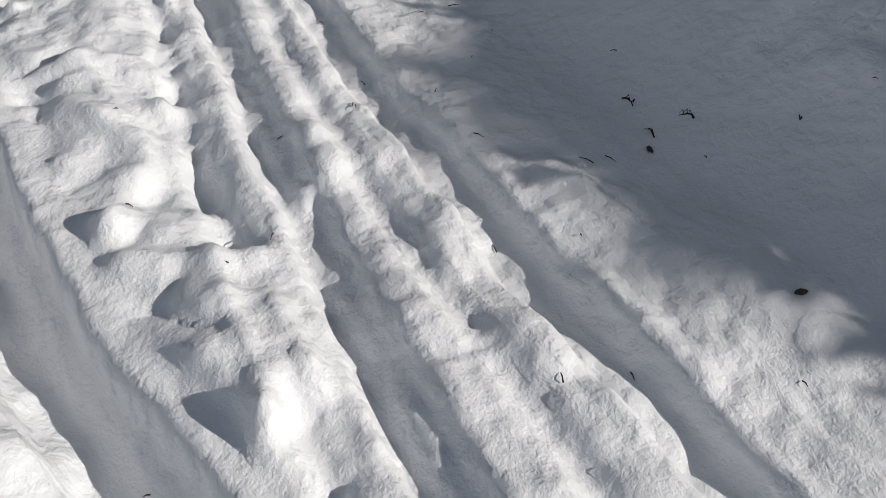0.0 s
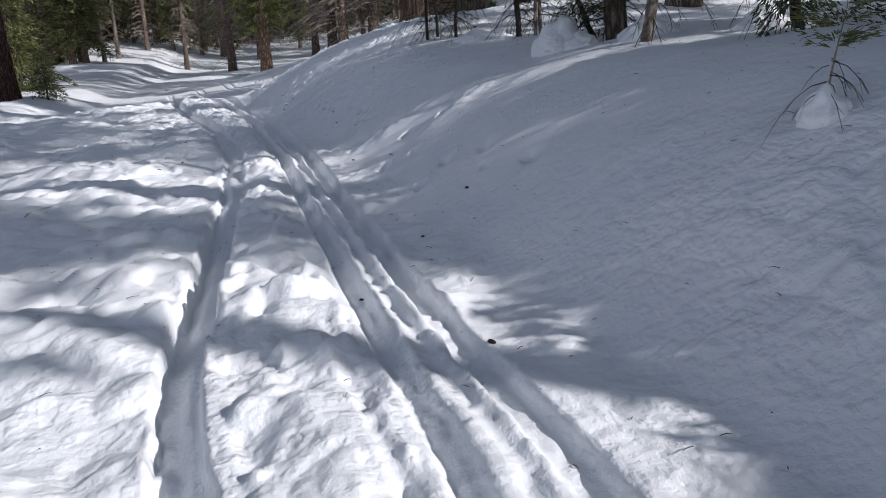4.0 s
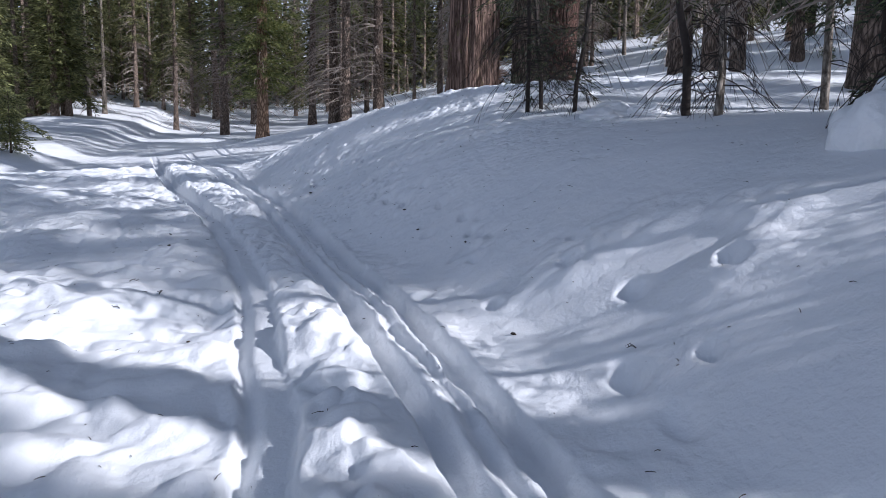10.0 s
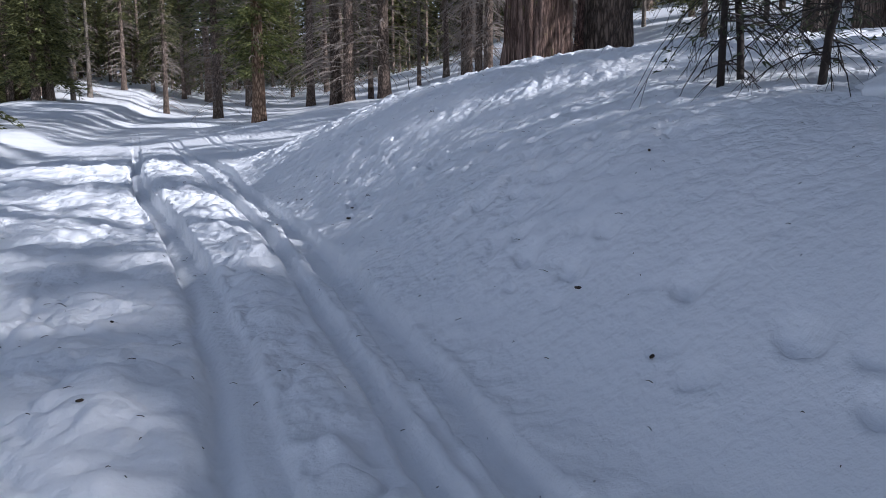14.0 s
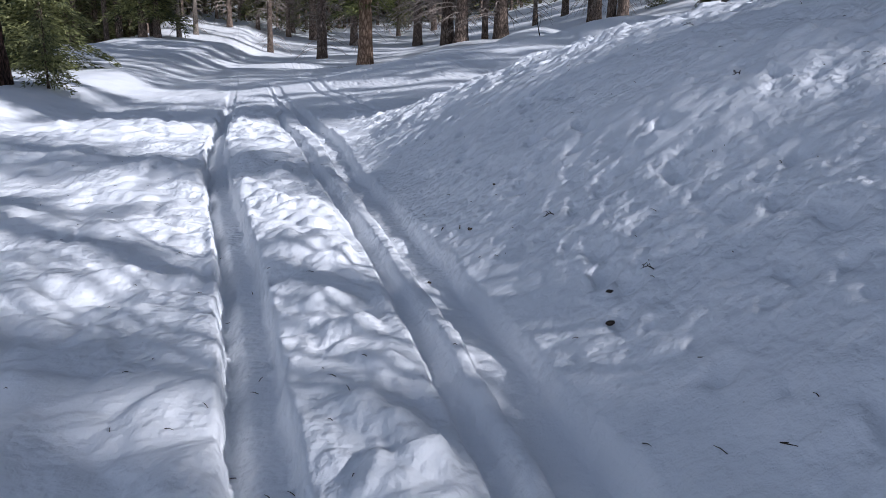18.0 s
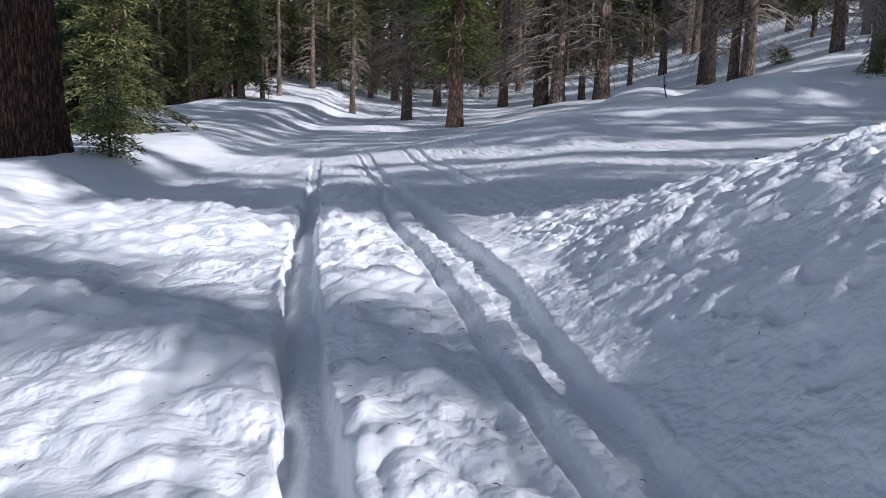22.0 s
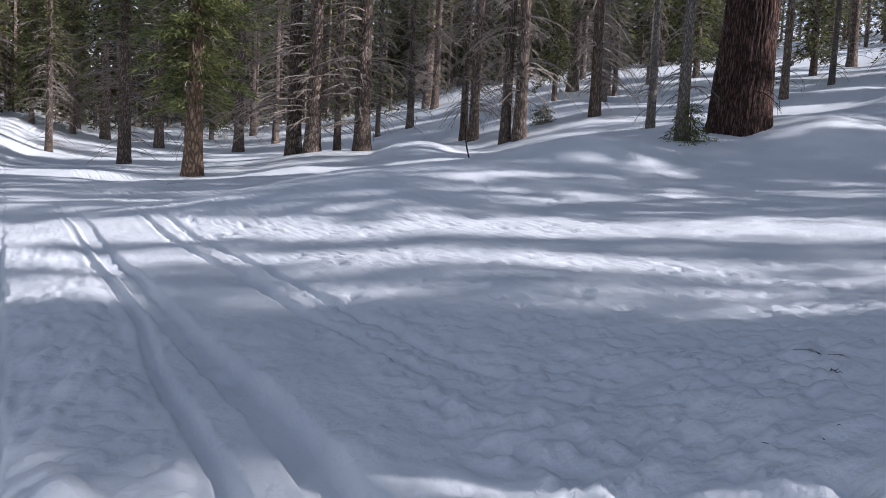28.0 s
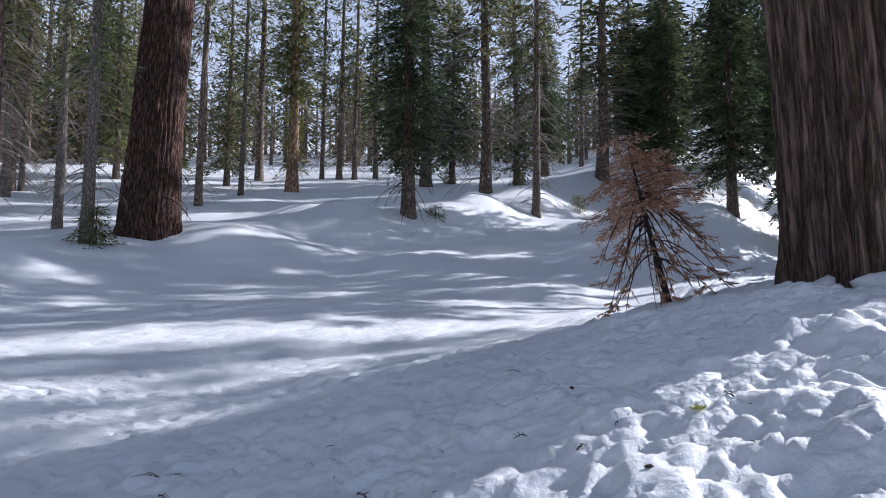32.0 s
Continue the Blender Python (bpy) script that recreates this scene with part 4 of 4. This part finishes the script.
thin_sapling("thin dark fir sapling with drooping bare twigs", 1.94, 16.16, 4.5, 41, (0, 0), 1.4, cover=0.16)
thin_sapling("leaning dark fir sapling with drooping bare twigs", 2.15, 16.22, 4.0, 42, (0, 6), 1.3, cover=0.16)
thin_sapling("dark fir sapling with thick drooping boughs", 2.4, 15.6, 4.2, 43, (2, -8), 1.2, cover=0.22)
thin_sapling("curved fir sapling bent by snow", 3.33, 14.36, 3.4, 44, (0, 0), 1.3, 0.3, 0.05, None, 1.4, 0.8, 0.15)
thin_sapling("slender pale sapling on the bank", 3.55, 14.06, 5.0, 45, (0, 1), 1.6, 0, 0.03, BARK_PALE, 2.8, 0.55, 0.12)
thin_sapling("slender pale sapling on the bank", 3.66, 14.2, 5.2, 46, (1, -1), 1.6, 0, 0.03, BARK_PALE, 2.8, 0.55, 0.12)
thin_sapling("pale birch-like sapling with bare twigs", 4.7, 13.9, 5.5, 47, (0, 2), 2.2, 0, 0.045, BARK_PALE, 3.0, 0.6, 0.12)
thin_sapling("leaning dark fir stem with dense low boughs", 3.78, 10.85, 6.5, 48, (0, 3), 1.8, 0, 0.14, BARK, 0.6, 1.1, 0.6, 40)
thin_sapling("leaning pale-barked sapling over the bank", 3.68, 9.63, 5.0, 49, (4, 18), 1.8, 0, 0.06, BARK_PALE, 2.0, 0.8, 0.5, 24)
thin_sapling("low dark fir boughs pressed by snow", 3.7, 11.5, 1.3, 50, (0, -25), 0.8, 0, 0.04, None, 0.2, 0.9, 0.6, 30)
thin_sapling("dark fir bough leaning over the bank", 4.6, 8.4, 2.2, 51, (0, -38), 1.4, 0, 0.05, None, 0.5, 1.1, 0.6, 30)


def needle_sapling():
    r = random.Random(52)
    m, c = Mesh(), Mesh()
    pts = [Vector((0.03 * k * k * 0.1, 0, 0.16 * k - 0.1)) for k in range(7)]
    m.tube(pts, [0.016 - 0.0018 * k for k in range(7)], 6)
    for n in range(36):
        yaw, z = r.uniform(0, 6.283), r.uniform(0.6, 0.95)
        for k in range(18):
            way = Vector((math.cos(yaw + r.uniform(-0.5, 0.5)), math.sin(yaw + r.uniform(-0.5, 0.5)), r.uniform(-0.3, 0.6))).normalized()
            at = Vector((0.03, 0, z)) + Vector((math.cos(yaw), math.sin(yaw), 0.25)) * r.uniform(0.02, 0.3)
            c.leaf(at, way, way.orthogonal().normalized(), r.uniform(0.06, 0.13), 0.013)
    t = tree("pine_sapling", "small pine sapling with needle tufts in snow", "sapling", "", [
        ("stem", m.build("stem", TWIG, True), ""), ("needles", c.build("needles", NEEDLES_SUNLIT), "green needle tufts"),
        ("branchwork", snags_mesh("branchwork", r, 0.2, 0.6, 12, 0.55, 0.01, TWIG_DARK, 1.1, 3, 0.005), "")])
    t.matrix_basis = stand(3.02, 5.62, 20, 0.62, 0.62, (0, 6), 0.03)


needle_sapling()


def dead_sapling():
    r = random.Random(53)
    m, c, b = Mesh(), Mesh(), Mesh()
    m.tube([Vector((0.015 * math.sin(k), 0, 0.21 * k - 0.1)) for k in range(10)], [0.042 - 0.004 * k for k in range(10)], 8)
    for n in range(48):
        z = 0.95 + 0.9 * r.random()
        bough(c, r, Vector((0, 0, z)), r.uniform(0, 6.283), (0.66 - 0.4 * (z - 0.85)) * r.uniform(0.4, 1.25) + 0.05, 0.25, 0.35, 0.75, 0.018, b, 0.075, 0.12, 0.009)
    for n in range(30):
        z, yaw, reach = r.uniform(0.45, 1.25), r.uniform(0, 6.283), r.uniform(0.35, 0.75)
        out, sag = Vector((math.cos(yaw), math.sin(yaw), 0)), min(z + 0.02, reach * r.uniform(1.0, 1.9))
        path = [Vector((0, 0, z)) + out * (reach * u) + Vector((0, 0, 0.1 * reach * u - sag * u ** 1.6)) for u in (0, 0.25, 0.5, 0.75, 1)]
        b.tube(path, [0.011, 0.009, 0.007, 0.005, 0.0025], 4, False)
        for k in range(9):
            u = r.uniform(0.35, 1)
            m0 = min(int(u * 4), 3)
            at = path[m0].lerp(path[m0 + 1], u * 4 - m0)
            way = (out * r.uniform(0.2, 1) + Vector((r.uniform(-0.7, 0.7), r.uniform(-0.7, 0.7), r.uniform(-0.9, 0.1)))).normalized()
            tip = at + way * r.uniform(0.06, 0.2)
            b.tube([at, tip], [0.003, 0.0015], 3, False)
            if u > 0.5:
                for _ in range(14):
                    side = (way + Vector((r.uniform(-0.8, 0.8), r.uniform(-0.8, 0.8), r.uniform(-0.8, 0.5)))).normalized()
                    c.spray(at.lerp(tip, r.random()), side, side.orthogonal().normalized(), r.uniform(0.035, 0.075), 0.015)
    t = tree("dead_sapling", "dead fir sapling with rust-brown needles in snow", "sapling", "", [
        ("stem", m.build("stem", TWIG_DARK, True), ""), ("needles", c.build("needles", NEEDLES_DEAD), "rust-brown dead needles"),
        ("branchwork", b.build("branchwork", TWIG_DARK), "bare drooping twigs")])
    t.matrix_basis = stand(3.42, 25.75, 0, 1, 1, (-12, -6), 0.05)


dead_sapling()


def snow_lump(x, y, radius, tall, seed):
    bm = bmesh.new()
    bmesh.ops.create_icosphere(bm, subdivisions=4, radius=1)
    for v in bm.verts:
        k = 1 + 0.3 * noise.noise(v.co * 1.6 + Vector((seed, 0, 0))) + 0.14 * noise.noise(v.co * 3.6 + Vector((0, seed, 0)))
        wide = radius * k * (1.35 - 0.35 * max(0.0, v.co.z) ** 0.7)
        v.co = Vector((v.co.x * wide, v.co.y * wide, v.co.z * tall * k))
    me = bpy.data.meshes.new("snow_lump")
    bm.to_mesh(me)
    bm.free()
    me.polygons.foreach_set("use_smooth", [True] * len(me.polygons))
    me.materials.append(SNOW)
    ob = tagged(new("snow_lump", me), "rounded lump of snow beside saplings on the bank", "snow lump", "snow lumps")
    ob.matrix_basis = Matrix.Translation((x, y, ground_at(x, y) - 0.02 * tall))


for n, (x, y, radius, tall) in enumerate(((3.12, 11.05, 0.25, 0.4), (3.3, 10.75, 0.16, 0.16), (3.86, 10.15, 0.2, 0.2), (4.1, 10.2, 0.16, 0.14), (4.5, 8.8, 0.2, 0.2), (2.8, 15.2, 0.25, 0.16), (3.1, 14.9, 0.22, 0.14), (2.6, 15.0, 0.2, 0.13), (3.02, 5.62, 0.1, 0.14), (2.3, 23.3, 0.3, 0.14), (1.95, 23.75, 0.25, 0.12))):
    snow_lump(x, y, radius, tall, n * 3.7)


def cone_mesh(r):
    bm = bmesh.new()
    bmesh.ops.create_icosphere(bm, subdivisions=2, radius=1)
    for v in bm.verts:
        v.co = Vector((v.co.x * 0.019, v.co.y * 0.009, v.co.z * 0.008)) * (1 + 0.35 * noise.noise(v.co * 3 + Vector((r.random() * 9, 0, 0))))
    me = bpy.data.meshes.new("fir_cone")
    bm.to_mesh(me)
    bm.free()
    me.materials.append(LITTER)
    return me


cones = [cone_mesh(rng) for _ in range(3)]
for x, y, size in ((1.14, 5.22, 1.3), (0.98, 7.17, 0.9), (0.52, 6.27, 1.0), (1.39, 7.63, 1.0), (0.46, 10.49, 1.0), (0.2, 13.42, 1.0), (0.5, 12.43, 1.0), (0.13, 14.18, 1.0), (-1.02, 17.58, 1.3), (-1.55, 19.27, 1.0), (-1.81, 18.84, 0.8), (0.86, 15.02, 1.0), (2.13, 3.14, 0.9), (2.22, 2.49, 1.0), (-2.18, 13.73, 0.9), (-2.54, 15.35, 0.8), (-1.52, 11.38, 0.7)):
    ob = tagged(new("fir_cone", rng.choice(cones)), "small dark brown cone lying on the snow", "cone", "fallen cones")
    ob.matrix_basis = Matrix.Translation((x, y, ground_at(x, y) + 0.008)) @ pose(0, 0, 0, 0, 0, rng.uniform(0, 360)) @ Matrix.Diagonal((size, size, size, 1))


def litter(count, seed):
    r, m = random.Random(seed), Mesh()
    xs, ys = [], []
    for _ in range(count):
        y = r.uniform(1.5, 27)
        xs.append(float(foot(y)) + r.uniform(-3.5, 3.2))
        ys.append(y)
    zs = height(np.array(xs), np.array(ys))
    for x, y, z in zip(xs, ys, zs):
        a, size = r.uniform(0, 6.283), r.uniform(0.008, 0.05) * (2 if r.random() < 0.06 else 1)
        d = Vector((math.cos(a), math.sin(a), r.uniform(0, 0.25)))
        at = Vector((x, y, z + 0.004))
        m.tube([at, at + d * size * 0.5 + Vector((0, 0, 0.004)), at + d * size], [0.0022, 0.002, 0.001], 3)
    tagged(new("needle_litter", m.build("needle_litter", LITTER)), "scattered dark twigs and needles on snow", "litter", kind="stuff")


litter(900, 61)


def fallen_twig(x, y, size, seed, label="small dark forked twig lying on snow"):
    r, m = random.Random(seed), Mesh()
    pts = [Vector((size * k / 4, size * 0.1 * r.uniform(-1, 1), 0.012 + 0.01 * math.sin(k))) for k in range(5)]
    m.tube(pts, [0.004, 0.0035, 0.003, 0.0025, 0.0015], 4)
    for k in (1, 2, 3):
        m.tube([pts[k], pts[k] + Vector((size * 0.12, size * r.choice((-0.16, 0.16)), 0.012)), pts[k] + Vector((size * 0.25, size * r.choice((-0.25, 0.25)), 0.004))], [0.0025, 0.002, 0.001], 3)
    ob = tagged(new("twig", m.build("twig", TWIG_DARK)), label, "twig", "fallen twigs")
    ob.matrix_basis = Matrix.Translation((x, y, ground_at(x, y))) @ pose(0, 0, 0, 0, 0, r.uniform(0, 360))


for n, (x, y, size) in enumerate(((-6.3, 48.6, 1.6), (-6.0, 48.8, 1.3), (-6.6, 48.5, 1.0), (-2.9, 9.6, 1.6), (-3.4, 10.4, 1.1), (-1.9, 12.2, 0.2), (-2.2, 12.5, 0.18), (2.15, 3.4, 0.12), (2.3, 3.2, 0.12), (-0.9, 25.16, 0.2), (-0.65, 25.5, 0.18), (-1.33, 27.3, 0.2), (-1.1, 18.7, 0.2), (-0.8, 17.75, 0.15), (0.2, 20.5, 0.25), (0.0, 19.0, 0.2), (-2.1, 11.9, 0.2), (0.9, 9.8, 0.12), (-1.2, 26.1, 0.25), (-0.4, 24.6, 0.2))):
    fallen_twig(x, y, 0.4 * size if size < 1 else 0.45 * size, 70 + n)


def bare_stick(x, y, tall, lean, seed):
    m = Mesh()
    m.tube([Vector((0.02 * math.sin(k * 1.7), 0.01 * k, tall * k / 5 - 0.1)) for k in range(6)], [0.028 - 0.003 * k for k in range(6)], 6)
    m.tube([Vector((0, 0.02, tall * 0.45)), Vector((0.1, 0.05, tall * 0.6)), Vector((0.13, 0.1, tall * 0.75))], [0.012, 0.009, 0.004], 4)
    ob = tagged(new("bare_stick", m.build("bare_stick", TWIG_DARK, True)), "bare dark stick standing out of the snow", "stick")
    ob.matrix_basis = stand(x, y, 0, 1, 1, lean, 0)


bare_stick(2.2, 44.6, 1.25, (0, -9), 1)


def pine_needles(x, y, size, seed):
    """A fallen bundle of two or three long needles."""
    r, m = random.Random(seed), Mesh()
    for k in range(3):
        a = r.uniform(-0.35, 0.35)
        m.tube([Vector((0, 0, 0.006)), Vector((size * 0.5, size * 0.5 * a, 0.02)), Vector((size, size * a, 0.006))], [0.0022, 0.002, 0.001], 3)
    ob = tagged(new("pine_needle", m.build("pine_needle", LITTER)), "bundle of brown pine needles on snow", "needles", "fallen needles")
    ob.matrix_basis = Matrix.Translation((x, y, ground_at(x, y))) @ pose(0, 0, 0, 0, 0, r.uniform(0, 360))


for n, (x, y, size) in enumerate(((2.54, 3.03, 0.14), (2.17, 3.19, 0.06), (-1.74, 19.54, 0.08), (-1.62, 19.36, 0.09), (-1.24, 21.25, 0.1), (-2.69, 26.84, 0.1), (-1.06, 27.59, 0.12), (-2.1, 26.54, 0.1), (-3.48, 29.07, 0.12), (-1.07, 27.63, 0.16), (0.47, 26.04, 0.12), (-0.77, 16.55, 0.1), (-0.96, 15.8, 0.08), (-2.98, 15.82, 0.14), (-0.62, 25.06, 0.08))):
    pine_needles(x, y, size, 200 + n)
for x, y in ((-1.56, 19.29), (-0.11, 25.47), (-1.05, 24.81), (-0.98, 17.79), (-1.38, 19.61)):
    ob = tagged(new("fir_cone", rng.choice(cones)), "small dark brown cone lying on the snow", "cone", "fallen cones")
    ob.matrix_basis = Matrix.Translation((x, y, ground_at(x, y) + 0.008)) @ pose(0, 0, 0, 0, 0, rng.uniform(0, 360))


def lichen_tuft(x, y):
    r, m = random.Random(9), Mesh()
    for n in range(60):
        way = Vector((r.uniform(-1, 1), r.uniform(-1, 1), r.uniform(0.05, 0.8))).normalized()
        m.spray(Vector((r.uniform(-0.03, 0.03), r.uniform(-0.02, 0.02), 0.004)), way, way.orthogonal().normalized(), r.uniform(0.015, 0.04), 0.008)
    ob = tagged(new("lichen_tuft", m.build("lichen_tuft", LICHEN)), "fallen yellow-green lichen tuft on snow", "lichen")
    ob.matrix_basis = Matrix.Translation((x, y, ground_at(x, y)))


lichen_tuft(-0.53, 24.73)
